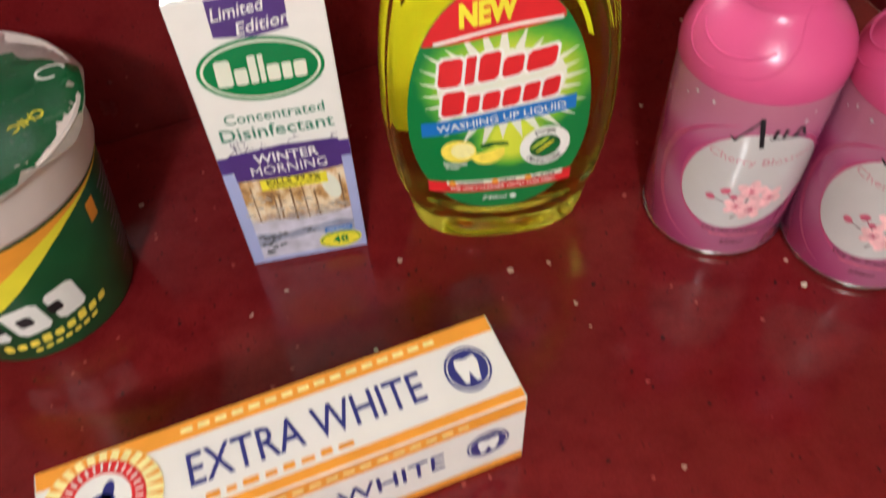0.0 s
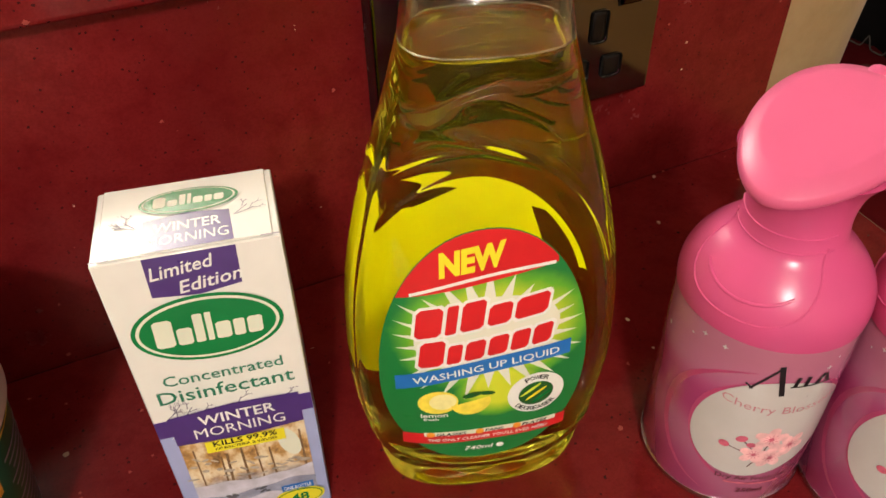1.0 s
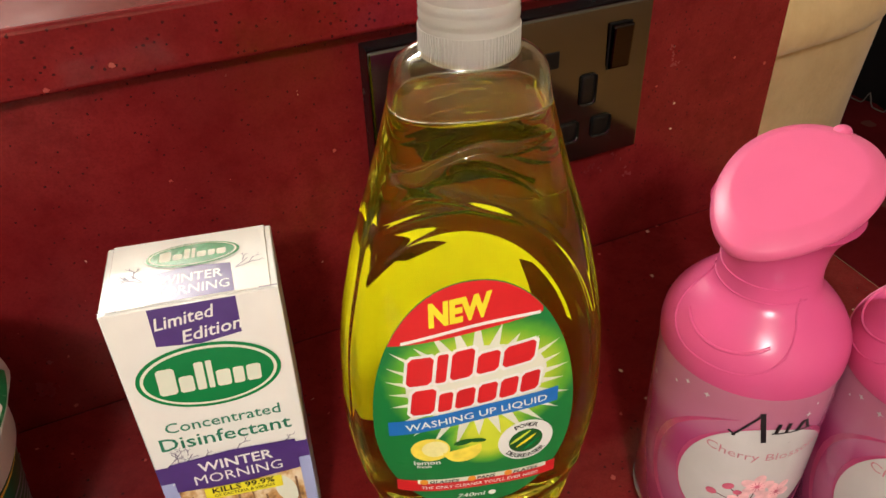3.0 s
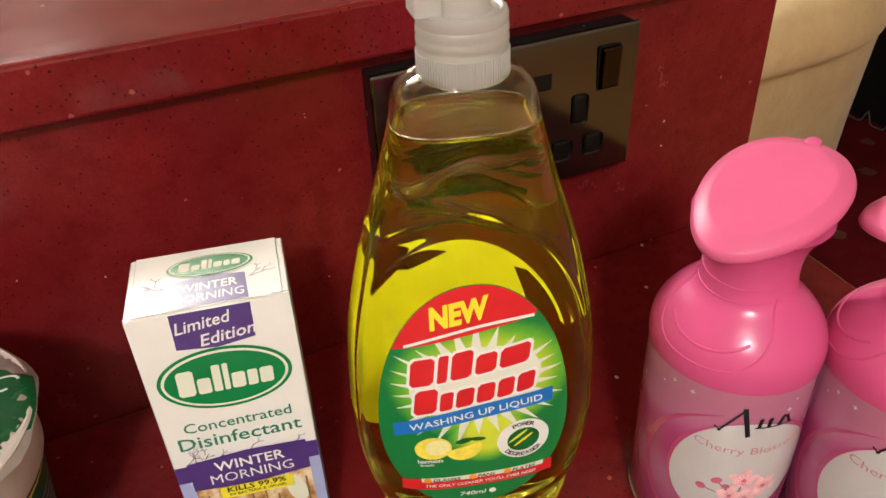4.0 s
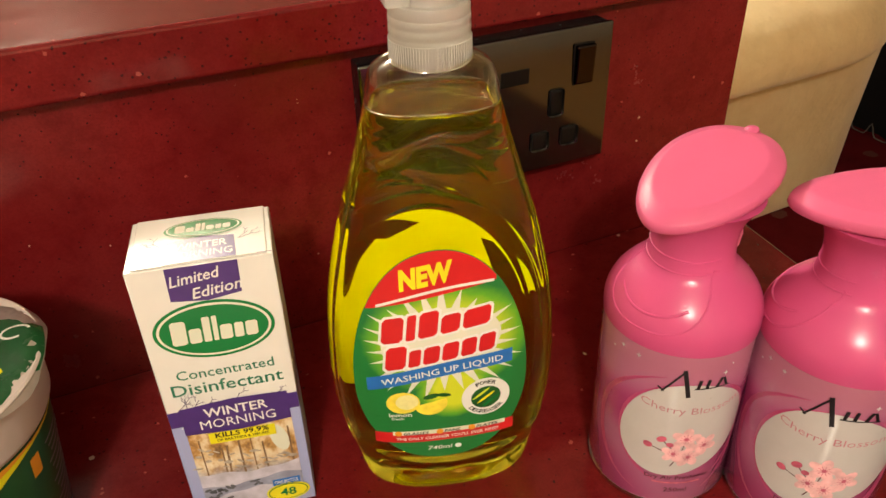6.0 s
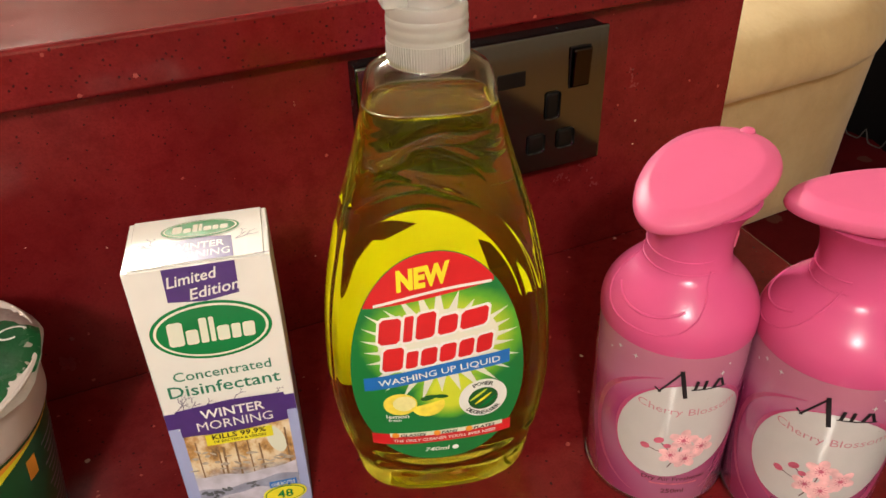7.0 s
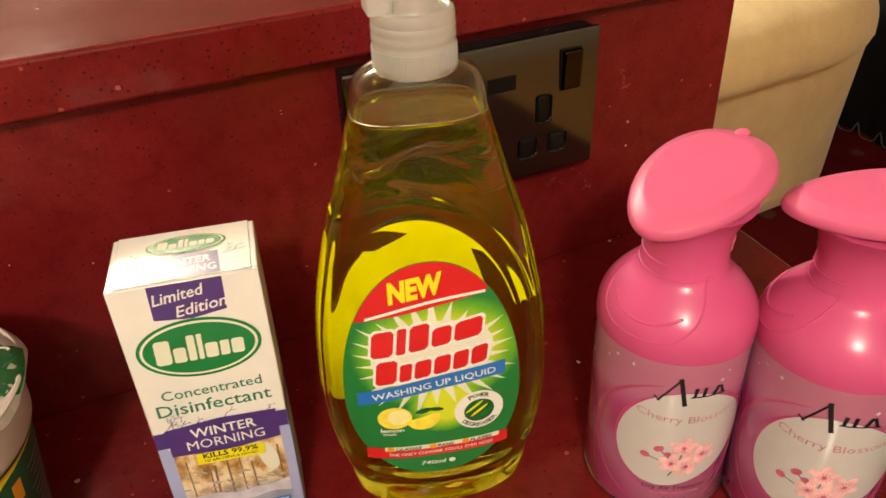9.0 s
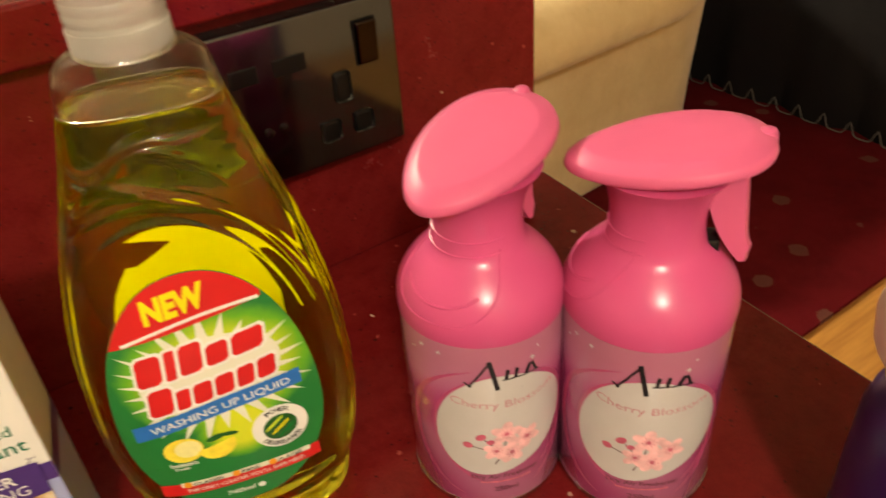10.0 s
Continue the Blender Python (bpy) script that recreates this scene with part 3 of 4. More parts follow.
    outline += [(0.0170, 0.1093), (0.0199, 0.0988), (0.0225, 0.0880), (0.0225, 0.0410)]
    print_on("back_label", [outline], BACK_LABEL, root, back, 0, 0.0025, "bright yellow back label")

    # front label
    def face(u, z, lift):
        return bottle_face(-1)(u - 0.0024, z, lift)


    def egg(k=1.0, n=72):
        pts = []
        for i in range(n):
            a = 2 * math.pi * i / n
            c, s = math.cos(a), math.sin(a)
            cz = 0.070
            w_ = 0.0345 * (1 - 0.06 * s)
            h_ = 0.057 if s > 0 else 0.0465
            pts.append((-0.0003 + k * w_ * math.copysign(abs(c) ** 0.92, c), cz + k * h_ * math.copysign(abs(s) ** 0.96, s)))
        return pts

    def clipped(pts, keep):
        """Part of an outline on one side of a line given as keep(u) height; above when keep[2] is 1."""
        f, above = keep
        kept = [u for u, w in pts if (w > f(u)) == above]
        return [(u, w) if (w > f(u)) == above else (min(max(u, min(kept)), max(kept)), f(min(max(u, min(kept)), max(kept)))) for u, w in pts]

    label = print_on("front_label", [egg()], LABEL_GREEN, root, face, 0, 0.004, "green printed front label")
    tilt = 0.155
    print_on("red_crown", [clipped(egg(0.995), (lambda u: 0.1105 + tilt * u - 4.0 * u * u, True))], RED, label, face, 2)
    us = [-0.0238 + 0.00445 * i for i in range(11)]
    crown = [(u, 0.1105 + tilt * u - 4.0 * u * u) for u in us]
    print_on("white_rule", [[(u, w - 0.0006) for u, w in crown] + [(u, w + 0.0006) for u, w in crown[::-1]]], WHITE, label, face, 3)
    # burst
    rnd = random.Random(4)
    burst = []
    for i in range(26):
        a, da = 2 * math.pi * (i + 0.5) / 26, 0.13
        r0, r1 = 0.016, 0.026 + 0.010 * rnd.random()
        ax, az, cx, cz = 1.10, 0.84, 0.0005, 0.0855
        burst.append([(cx + ax * r0 * math.cos(a - da), cz + az * r0 * math.sin(a - da)), (cx + ax * min(r1, 0.031) * math.cos(a), cz + az * r1 * math.sin(a)), (cx + ax * r0 * math.cos(a + da), cz + az * r0 * math.sin(a + da))])
    print_on("white_burst", [ellipse(0.0000, 0.0870, 0.0235, 0.0150, 8)], CREAM, label, face, 2)
    print_each("burst_ray", burst, CREAM, label, face, 1)
    # the brand mark as plain slanted blocks
    top_row = [(0.9, 0, 1), (0.38, 0, 1), (0.8, 0, 1), (0.8, 0, 0.72), (1.15, 0, 0.72)]
    low_row = [(0.95, 0, 1), (0.55, 0, 0.74), (0.75, 0, 0.74), (0.75, 0, 0.74), (0.7, 0, 0.74), (0.75, 0, 0.74)]
    for grow, mat, lay in ((0.0010, WHITE, 3), (0.0, RED, 4)):
        print_each("brand_block", blocks_row(top_row, 0.0425, 0.0112, -0.0016, 0.0962, 9, 0.28, 0.13, grow), mat, label, face, lay, 0.003)
        print_each("brand_block", blocks_row(low_row, 0.0435, 0.0108, -0.0004, 0.0832, 9, 0.28, 0.13, grow), mat, label, face, lay, 0.003)
    print_on("lettering", words("NEW", 0.0200, 0.0090, -0.0048, 0.1168, 9, 0.18, 0.055), YELLOW, label, face, 4)
    # blue band
    band = []
    for d in (-0.0033, 0.0033):
        us = [-0.0300 + 0.0058 * i for i in range(11)]
        row = [(u, 0.0733 + tilt * (u + 0.001) - 2.2 * u * u + d) for u in us]
        band += row if d < 0 else row[::-1]
    print_on("blue_band", [band], BLUE, label, face, 4)
    print_on("lettering", words("WASHING UP LIQUID", 0.0490, 0.0036, -0.0003, 0.0728, 8.8, 0.08, 0.008, 0.0012), WHITE, label, face, 5, 0.003)
    # lemons and leaves
    lemon = print_on("lemon", [ellipse(-0.0164, 0.0570, 0.0068, 0.0058, 8)], LEMON, label, face, 3)
    print_on("lemon_slice", [ellipse(-0.0148, 0.0575, 0.0046, 0.0040, 8)], LEMON_PALE, lemon, face, 4)
    half = ellipse(-0.0053, 0.0560, 0.0068, 0.0062, 15)
    half = [(u, min(w, 0.0560 + 0.25 * (u + 0.0053) + 0.0008)) for u, w in half]
    print_on("lemon_half", [half], LEMON, label, face, 4)
    print_on("leaf", [ellipse(-0.0050, 0.0600, 0.0034, 0.0013, 12, 16), ellipse(0.0000, 0.0602, 0.0030, 0.0010, -8, 16)], LEAF, label, face, 5)
    print_on("lettering", words("lemon", 0.0092, 0.0022, -0.0178, 0.0506, 2, 0, 0.02), WHITE, label, face, 6)
    print_on("lettering", words("fresh", 0.0052, 0.0014, -0.0190, 0.0484, 2, 0, 0.02), WHITE, label, face, 6)
    # round seal
    print_on("seal", [ellipse(0.0172, 0.0562, 0.0100, 0.0100)], WHITE, label, face, 3)
    print_on("seal_centre", [ellipse(0.0172, 0.0560, 0.0062, 0.0058, 20)], LEAF, label, face, 4)
    for k in range(3):
        print_on("seal_streak", [ellipse(0.0172 + 0.0020 * (k - 1), 0.0560 + 0.0022 * (1 - k), 0.0046, 0.0006, 38, 14)], (LIME, YELLOW, GREEN)[k], label, face, 5)
    for text, up_ in (("POWER", 1), ("DEGREASER", -1)):
        span = 62 if up_ > 0 else 108
        bm_all = bmesh.new()
        for i, ch in enumerate(text):
            f = (i + 0.5) / len(text) - 0.5
            a = radians(90 - f * span) if up_ > 0 else radians(-90 + f * span)
            one = words(ch, 0.00185, 0.0020, 0.0172 + 0.0080 * math.cos(a), 0.0562 + 0.0080 * math.sin(a), math.degrees(a) - 90 * up_, 0, 0.02)
            me = bpy.data.meshes.new("letter")
            one.to_mesh(me)
            one.free()
            bm_all.from_mesh(me)
            bpy.data.meshes.remove(me)
        print_on("lettering", bm_all, BLACK, label, face, 5)
    # red foot band
    foot = []
    for d in (-0.0032, 0.0032):
        us = [-0.0288 + 0.0058 * i for i in range(11)]
        row = [(u, 0.0372 + 0.02 * u + d) for u in us]
        foot += row if d < 0 else row[::-1]
    print_on("red_band", [foot], RED, label, face, 2)
    print_on("pale_strip", [bar(-0.0215, 0.0392, 0.0255, 0.0402, 0.0024)], CREAM, label, face, 3)
    for u, text, w_ in ((-0.0120, "GLASSES", 0.0105), (0.0032, "PANS", 0.0065), (0.0178, "PLATES", 0.0090)):
        print_on("lettering", words(text, w_, 0.0017, u, 0.0394 + 0.02 * u, 1.2, 0.2, 0.025), BLACK, label, face, 4)
        print_on("tick_mark", [ellipse(u - w_ / 2 - 0.0020, 0.0394 + 0.02 * u, 0.0015, 0.0015, 0, 16)], ORANGE, label, face, 4)
    print_on("lettering", words("THE ONLY CLEANER YOU'LL EVER NEED", 0.0430, 0.0017, 0.0012, 0.0363, 1.2, 0.15, 0.012), WHITE, label, face, 4)
    print_on("lettering", words("740ml", 0.0100, 0.0024, -0.0022, 0.0298, 0, 0.2, 0.012), WHITE, label, face, 4)
    print_on("estimate_mark", [ellipse(0.0055, 0.0297, 0.0014, 0.0013, 0, 16)], WHITE, label, face, 4)
    return root


washing_up_bottle()

# ---- disinfectant carton ----


def disinfectant_carton():
    W_, D_, H_ = 0.0503, 0.0335, 0.1305
    root = thing("disinfectant_carton", pose(0.0328, 0.2323, 0.0001, 0, 0, -11.5), "white and pale blue disinfectant carton with green oval and purple band", "carton")

    def front(u, w, lift):
        return Vector((u, -lift, w))

    def top(u, w, lift):
        return Vector((u, w, H_ + lift))

    def right(u, w, lift):
        return Vector((W_ + lift, u, w))

    body = part("carton_body", block(0, W_, 0, D_, 0.061, H_, 0.0004, 1), CARD, root)
    part("carton_foot", block(0.00005, W_ - 0.00005, 0.00005, D_ - 0.00005, 0.0, 0.0612, 0.0003, 1), CARD_BLUE, root, "pale blue lower carton")
    fl = part("tuck_flap", block(0.002, W_ - 0.002, 0.0006, D_ - 0.0004, H_ + 0.0002, H_ + 0.0007, 0.0002, 1), CARD, body, "closed tuck flap of the lid")
    top_ = lambda u, w, lift: top(u, w, lift + 0.0007)  # noqa: E731
    for x in (0.0028, W_ - 0.0028):
        print_on("tuck_slit", [bar(x - 0.0026, 0.0004, x + 0.0026, 0.0004, 0.0005)], TWIG, fl, top_, 1)
    # purple tag over the front fold
    tag = print_on("purple_tag", [[(0.0128, 0.1163), (0.0255, 0.1148), (0.0375, 0.1166), (0.0380, H_ - 0.0003), (0.0132, H_ - 0.0003)]], PURPLE, root, front, 1, 0.004, "purple printed tag")
    print_on("tag_top", [[(0.0132, 0.0009), (0.0380, 0.0009), (0.0372, 0.0150), (0.0255, 0.0165), (0.0136, 0.0150)]], PURPLE, tag, top_, 1)
    print_on("lettering", words("WINTER", 0.0185, 0.0042, 0.0256, 0.0108, 0, 0, 0.015), WHITE, tag, top_, 2)
    print_on("lettering", words("MORNING", 0.0222, 0.0042, 0.0256, 0.0052, 0, 0, 0), WHITE, tag, top_, 2)
    print_on("lettering", words("Limited", 0.0170, 0.0046, 0.0225, 0.1255, 7, 0.3, 0.012), WHITE, tag, front, 2)
    print_on("lettering", words("Edition", 0.0175, 0.0046, 0.0295, 0.1195, 7, 0.3, 0.012), WHITE, tag, front, 2)
    # green ovals with a plain block mark
    marks = [(1.0, 0, 1.0), (0.8, 0, 0.62), (0.5, 0, 1.05), (0.32, 0, 1.05), (0.8, 0, 0.62), (0.6, 0, 0.62), (0.8, 0, 0.62)]
    for surf, cx, cy, rx, ry, par, thin in ((front, 0.0252, 0.1018, 0.0216, 0.0131, root, 1.0), (top_, 0.0262, 0.0222, 0.0140, 0.0060, fl, 0.5)):
        oval = print_on("green_oval", [ellipse(cx, cy, rx, ry, -2 * thin, 64)], GREEN, par, surf, 3, 0.004, "green oval brand panel")
        print_on("oval_line", [ellipse(cx, cy, rx * 0.94, ry * 0.91, -2 * thin, 64)], CREAM, oval, surf, 4)
        print_on("oval_field", [ellipse(cx, cy, rx * 0.895, ry * 0.84, -2 * thin, 64)], GREEN, oval, surf, 5)
        print_each("brand_block", blocks_row(marks, rx * 1.42, ry * 0.82, cx, cy + ry * 0.02, 0, 0.05, 0.14), CREAM, oval, surf, 6)
    print_on("lettering", words("Concentrated", 0.0362, 0.0046, 0.0255, 0.0820, 0, 0, 0.006), TEAL, root, front, 2)
    print_on("lettering", words("Disinfectant", 0.0418, 0.0058, 0.0252, 0.0748, 0, 0, 0.008), TEAL, root, front, 2)
    # purple band round the carton and its panel
    print_on("purple_band", [[(0.0002, 0.0560), (W_ - 0.0002, 0.0560), (W_ - 0.0002, 0.0642), (0.0002, 0.0642)]], PURPLE, root, front, 1)
    print_on("purple_band", [[(0.0002, 0.0560), (D_ - 0.0002, 0.0560), (D_ - 0.0002, 0.0642), (0.0002, 0.0642)]], PURPLE, root, right, 1)
    panel = print_on("purple_panel", [[(0.0048, 0.0515), (0.0252, 0.0500), (0.0462, 0.0515), (0.0462, 0.0662), (0.0252, 0.0672), (0.0048, 0.0655)]], PURPLE, root, front, 7)
    print_on("lettering", words("WINTER", 0.0245, 0.0046, 0.0258, 0.0616, 0, 0, 0.015), WHITE, panel, front, 8)
    print_on("lettering", words("MORNING", 0.0292, 0.0046, 0.0258, 0.0555, 0, 0, 0), WHITE, panel, front, 8)
    print_on("winter_photo", [[(0.0050, 0.0036), (0.0462, 0.0036), (0.0462, 0.0520), (0.0050, 0.0520)]], PHOTO, root, front, 2, 0.01, "printed picture of snowy woods")
    def drift(base, swell, phase):
        """A rolling bank of snow across the picture."""
        us = np.linspace(0.0051, 0.0461, 22)
        return [(u, base + swell * math.sin(u * 150 + phase) + 0.4 * swell * math.sin(u * 420 + 2 * phase)) for u in us] + [(0.0461, 0.0038), (0.0051, 0.0038)]

    pr = random.Random(8)
    print_on("sun_glow", [ellipse(0.0400, 0.0410, 0.0034, 0.0078, 12, 24)], CREAM, root, front, 3)
    print_on("tree_trunk", [bar(u, 0.0240, u + pr.uniform(-0.0006, 0.0006), 0.0435 + pr.uniform(-0.003, 0.004), pr.uniform(0.0005, 0.0012)) for u in (0.0090, 0.0165, 0.0182, 0.0238, 0.0288, 0.0332, 0.0440)], BARK, root, front, 4)
    tagged(print_on("frosted_bough", [ellipse(0.006 + 0.0013 * k + pr.uniform(-0.0006, 0.0006), 0.0270 + 0.0145 * pr.random() * (1.2 - 0.03 * k), 0.0018 * pr.uniform(0.6, 1.2), 0.0007 * pr.uniform(0.6, 1.2), pr.uniform(-50, 20), 10) for k in range(30)], FROST, root, front, 5), kind="stuff")
    print_on("snow_bank", [drift(0.0260, 0.0011, 0.3)], SNOW, root, front, 6)
    print_on("snow_shade", [drift(0.0195, 0.0012, 2.1)], SNOW_SHADE, root, front, 7)
    print_on("snow_bank", [drift(0.0135, 0.0016, 4.0)], SNOW, root, front, 8)
    tagged(print_on("dark_shrub", [ellipse(0.0070 + 0.0105 * pr.random() ** 1.6, 0.0060 + 0.0130 * pr.random(), 0.0013 * pr.uniform(0.5, 1.3), 0.0008, pr.uniform(-60, 60), 9) for _ in range(26)] + [ellipse(0.0250 + 0.0040 * pr.random(), 0.0160 + 0.0030 * pr.random(), 0.0010, 0.0006, pr.uniform(-40, 40), 9) for _ in range(7)], SHRUB, root, front, 9), kind="stuff")
    print_on("yellow_strip", [[(0.0132, 0.0448), (0.0392, 0.0440), (0.0392, 0.0500), (0.0132, 0.0506)]], YELLOW, root, front, 10)
    print_on("lettering", words("KILLS 99.9%", 0.0210, 0.0028, 0.0262, 0.0488, -1, 0, 0.02), BLACK, root, front, 11)
    print_on("lettering", words("OF BACTERIA & VIRUSES", 0.0205, 0.0014, 0.0262, 0.0461, -1, 0, 0.01), BLACK, root, front, 11)
    badge = print_on("yellow_badge", [ellipse(0.0392, 0.0085, 0.0092, 0.0055)], YELLOW, root, front, 10)
    print_on("badge_line", [ellipse(0.0392, 0.0085, 0.0084, 0.0047)], GREEN, badge, front, 11)
    print_on("badge_field", [ellipse(0.0392, 0.0085, 0.0080, 0.0043)], YELLOW, badge, front, 12)
    print_on("lettering", words("48", 0.0068, 0.0048, 0.0392, 0.0085, 0, 0, 0.02), GREEN, badge, front, 13)
    tab = print_on("blue_tab", [bar(0.0335, 0.0150, 0.0450, 0.0150, 0.0038)], BLUE, root, front, 10)
    print_on("lettering", words("ONE BOTTLE", 0.0100, 0.0020, 0.0392, 0.0150, 0, 0, 0.01), WHITE, tab, front, 11)
    # bare twigs
    rnd = random.Random(11)

    def twigs(x, y, a, length, out, depth=0):
        x1, y1 = x + length * math.cos(a), y + length * math.sin(a)
        out.append(bar(x, y, x1, y1, 0.00035 * (1 - 0.22 * depth)))
        if depth < 3:
            for s in (-1, 1):
                if rnd.random() < 0.85:
                    twigs(x + (x1 - x) * rnd.uniform(0.5, 0.9), y + (y1 - y) * rnd.uniform(0.5, 0.9), a + s * rnd.uniform(0.4, 0.8), length * rnd.uniform(0.45, 0.7), out, depth + 1)

    low, lid = [], []
    for x, a in ((0.004, 0.9), (0.010, 1.3), (0.013, 0.5), (0.026, 1.5), (0.040, 0.6), (0.008, 2.2)):
        twigs(x, 0.0640, a * 0.6 + 0.2, 0.0055, low)
    for x, a in ((0.0120, 2.3), (0.0115, 2.7), (0.0385, 0.8), (0.0390, 0.4)):
        twigs(x, 0.0120, a, 0.0055, lid)
    tagged(print_on("printed_twigs", low, TWIG, root, front, 2), kind="stuff")
    tagged(print_on("printed_twigs", lid, TWIG, fl, top_, 1), kind="stuff")
    print_on("pale_twigs", [[(u, w - 0.009) for u, w in s] for s in low[: len(low) // 3]], WHITE, root, front, 2)
    return root


disinfectant_carton()

# ---- air fresheners ----
CAN_R = 0.0303
DOME = [(0.0850, 0.0306), (0.0885, 0.0308), (0.0935, 0.0302), (0.0985, 0.0282), (0.1030, 0.0250), (0.1070, 0.0212), (0.1105, 0.0176), (0.1140, 0.0164), (0.1200, 0.0158), (0.1270, 0.0165), (0.1330, 0.0186), (0.1390, 0.0226)]


def leaf_ring(scale, z, n=64):
    """Outline of the sprayer's head, blunt at the back (+x), drawn to a tip in front (-x)."""
    ring = []
    for i in range(n):
        a = 2 * math.pi * i / n
        c, s = math.cos(a), math.sin(a)
        half = 0.0346 if c < 0 else 0.0324
        power = 1.10 if c < 0 else 0.92
        ring.append((0.0018 + scale * half * c, scale * 0.0230 * (1 + 0.14 * c) * math.copysign(abs(s) ** power, s), z))
    return ring


def air_freshener(m, art, head, dip):
    """art, head: the directions in degrees in which the print and the head's back face."""
    root = thing("air_freshener", m, "pink air freshener can with spray head and cherry blossom print", "air freshener", "pink air fresheners")
    can = part("can", lathe([(0.0, 0.002), (0.0250, 0.002), (0.0272, 0.0004), (0.0292, 0.0006), (0.0298, 0.0020), (CAN_R, 0.0032), (CAN_R, 0.0845), (0.0295, 0.0862), (0.0, 0.0864)], 96, False), TIN, root, "glossy pink printed can")
    part("base_rim", lathe([(0.0285, 0.0004), (0.0304, 0.0010), (0.0307, 0.0022), (0.0304, 0.0034), (0.0296, 0.0036)], 96, False), STEEL, can, "steel base rim")

    def wrap(u, w, lift):
        a = radians(art) + u / CAN_R
        return Vector(((CAN_R + lift) * math.cos(a), (CAN_R + lift) * math.sin(a), w))

    # swirls and sparkles
    sw = []
    for k, (cx, cy, r, th) in enumerate(((0.002, 0.043, 0.0290, 0.0035), (-0.004, 0.040, 0.0345, 0.0025), (0.006, 0.047, 0.0400, 0.0022))):
        for a0, a1 in ((100, 250), (-60, 60)):
            outer, inner = [], []
            for i in range(15):
                a = radians(a0 + (a1 - a0) * i / 14)
                taper = math.sin(math.pi * i / 14)
                outer.append((cx + r * math.cos(a), min(0.083, max(0.005, cy + r * 1.0 * math.sin(a)))))
                inner.append((cx + (r - th * taper - 0.0002) * math.cos(a), min(0.0828, max(0.0052, cy + (r - th * taper - 0.0002) * math.sin(a)))))
            sw.append(outer + inner[::-1])
    print_on("swirl", sw[:4], SWIRL_PINK, can, wrap, 0)
    rnd = random.Random(5)
    stars = []
    for _ in range(14):
        u, w, r = rnd.uniform(-0.05, 0.05), rnd.uniform(0.058, 0.082), rnd.uniform(0.0006, 0.0014)
        stars.append([(u + r * (1 if i % 2 == 0 else 0.35) * math.cos(i * math.pi / 4), w + r * (1 if i % 2 == 0 else 0.35) * math.sin(i * math.pi / 4)) for i in range(8)])
    print_each("sparkle", stars, PANEL, can, wrap, 1)
    blob = []
    for i in range(60):
        a = 2 * math.pi * i / 60
        r = 1 + 0.06 * math.cos(2 * a - 0.9) + 0.04 * math.cos(3 * a + 0.5)
        blob.append((0.0005 + 0.0258 * r * math.cos(a), 0.0455 + 0.0262 * r * math.sin(a)))
    lab = print_on("white_panel", [blob], PANEL, can, wrap, 2, 0.003, "white label panel")
    # brand script as plain brush strokes
    script = [bar(-0.0115, 0.0668, -0.0035, 0.0785, 0.0008), bar(-0.0040, 0.0788, -0.0012, 0.0650, 0.0017), bar(0.0018, 0.0692, 0.0026, 0.0738, 0.0013), bar(0.0052, 0.0692, 0.0060, 0.0738, 0.0013), bar(0.0092, 0.0694, 0.0112, 0.0738, 0.0013), bar(0.0120, 0.0738, 0.0136, 0.0694, 0.0011), bar(-0.0130, 0.0690, -0.0105, 0.0670, 0.0007), bar(0.0005, 0.0694, 0.0148, 0.0694, 0.0006)]
    print_each("brand_stroke", script, BLACK, lab, wrap, 4, 0.002)
    print_on("lettering", words("Cherry Blossom", 0.0400, 0.0046, 0.0015, 0.0570, 0, 0, -0.004, -0.0026), ROSE_TEXT, lab, wrap, 4, 0.003)
    print_on("lettering", words("Dry Air Freshener", 0.0270, 0.0029, 0.0012, 0.0185, 0, 0, 0.006), STEM, can, wrap, 4, 0.003)
    print_on("plain_bar", [bar(-0.009, 0.0158, 0.011, 0.0158, 0.0009)], PETAL_DARK, can, wrap, 4, 0.003)
    print_on("lettering", words("250ml", 0.0095, 0.0026, 0.0010, 0.0115, 0, 0, 0.008), STEM, can, wrap, 4, 0.003)
    # blossom
    stems = [bar(0.0000, 0.0320, -0.0075, 0.0405, 0.0004), bar(0.0000, 0.0320, -0.0125, 0.0365, 0.0004), bar(0.0000, 0.0320, 0.0020, 0.0430, 0.0004), bar(0, 0.032, 0.010, 0.0372, 0.0004), bar(-0.003, 0.026, 0.0, 0.032, 0.0005)]
    print_on("blossom_stems", stems, STEM, lab, wrap, 3)
    for cx, cy, r, turn in ((0.0015, 0.0420, 0.0058, 10), (0.0095, 0.0375, 0.0056, 50), (-0.0025, 0.0335, 0.0050, 80), (0.0035, 0.0315, 0.0056, 20)):
        flower = print_on("blossom", [ellipse(cx + 0.55 * r * math.cos(radians(turn + 72 * k)), cy + 0.55 * r * math.sin(radians(turn + 72 * k)), r * 0.52, r * 0.36, turn + 72 * k, 18) for k in range(5)], PETAL, lab, wrap, 4 if r > 0.0055 else 5, 0.003)
        print_on("blossom_heart", [bar(cx, cy, cx + r * 0.45 * math.cos(radians(turn + 36 + 36 * k)), cy + r * 0.45 * math.sin(radians(turn + 36 + 36 * k)), 0.00022) for k in range(10)] + [ellipse(cx, cy, r * 0.16, r * 0.16, 0, 12)], PETAL_DARK, flower, wrap, 6)
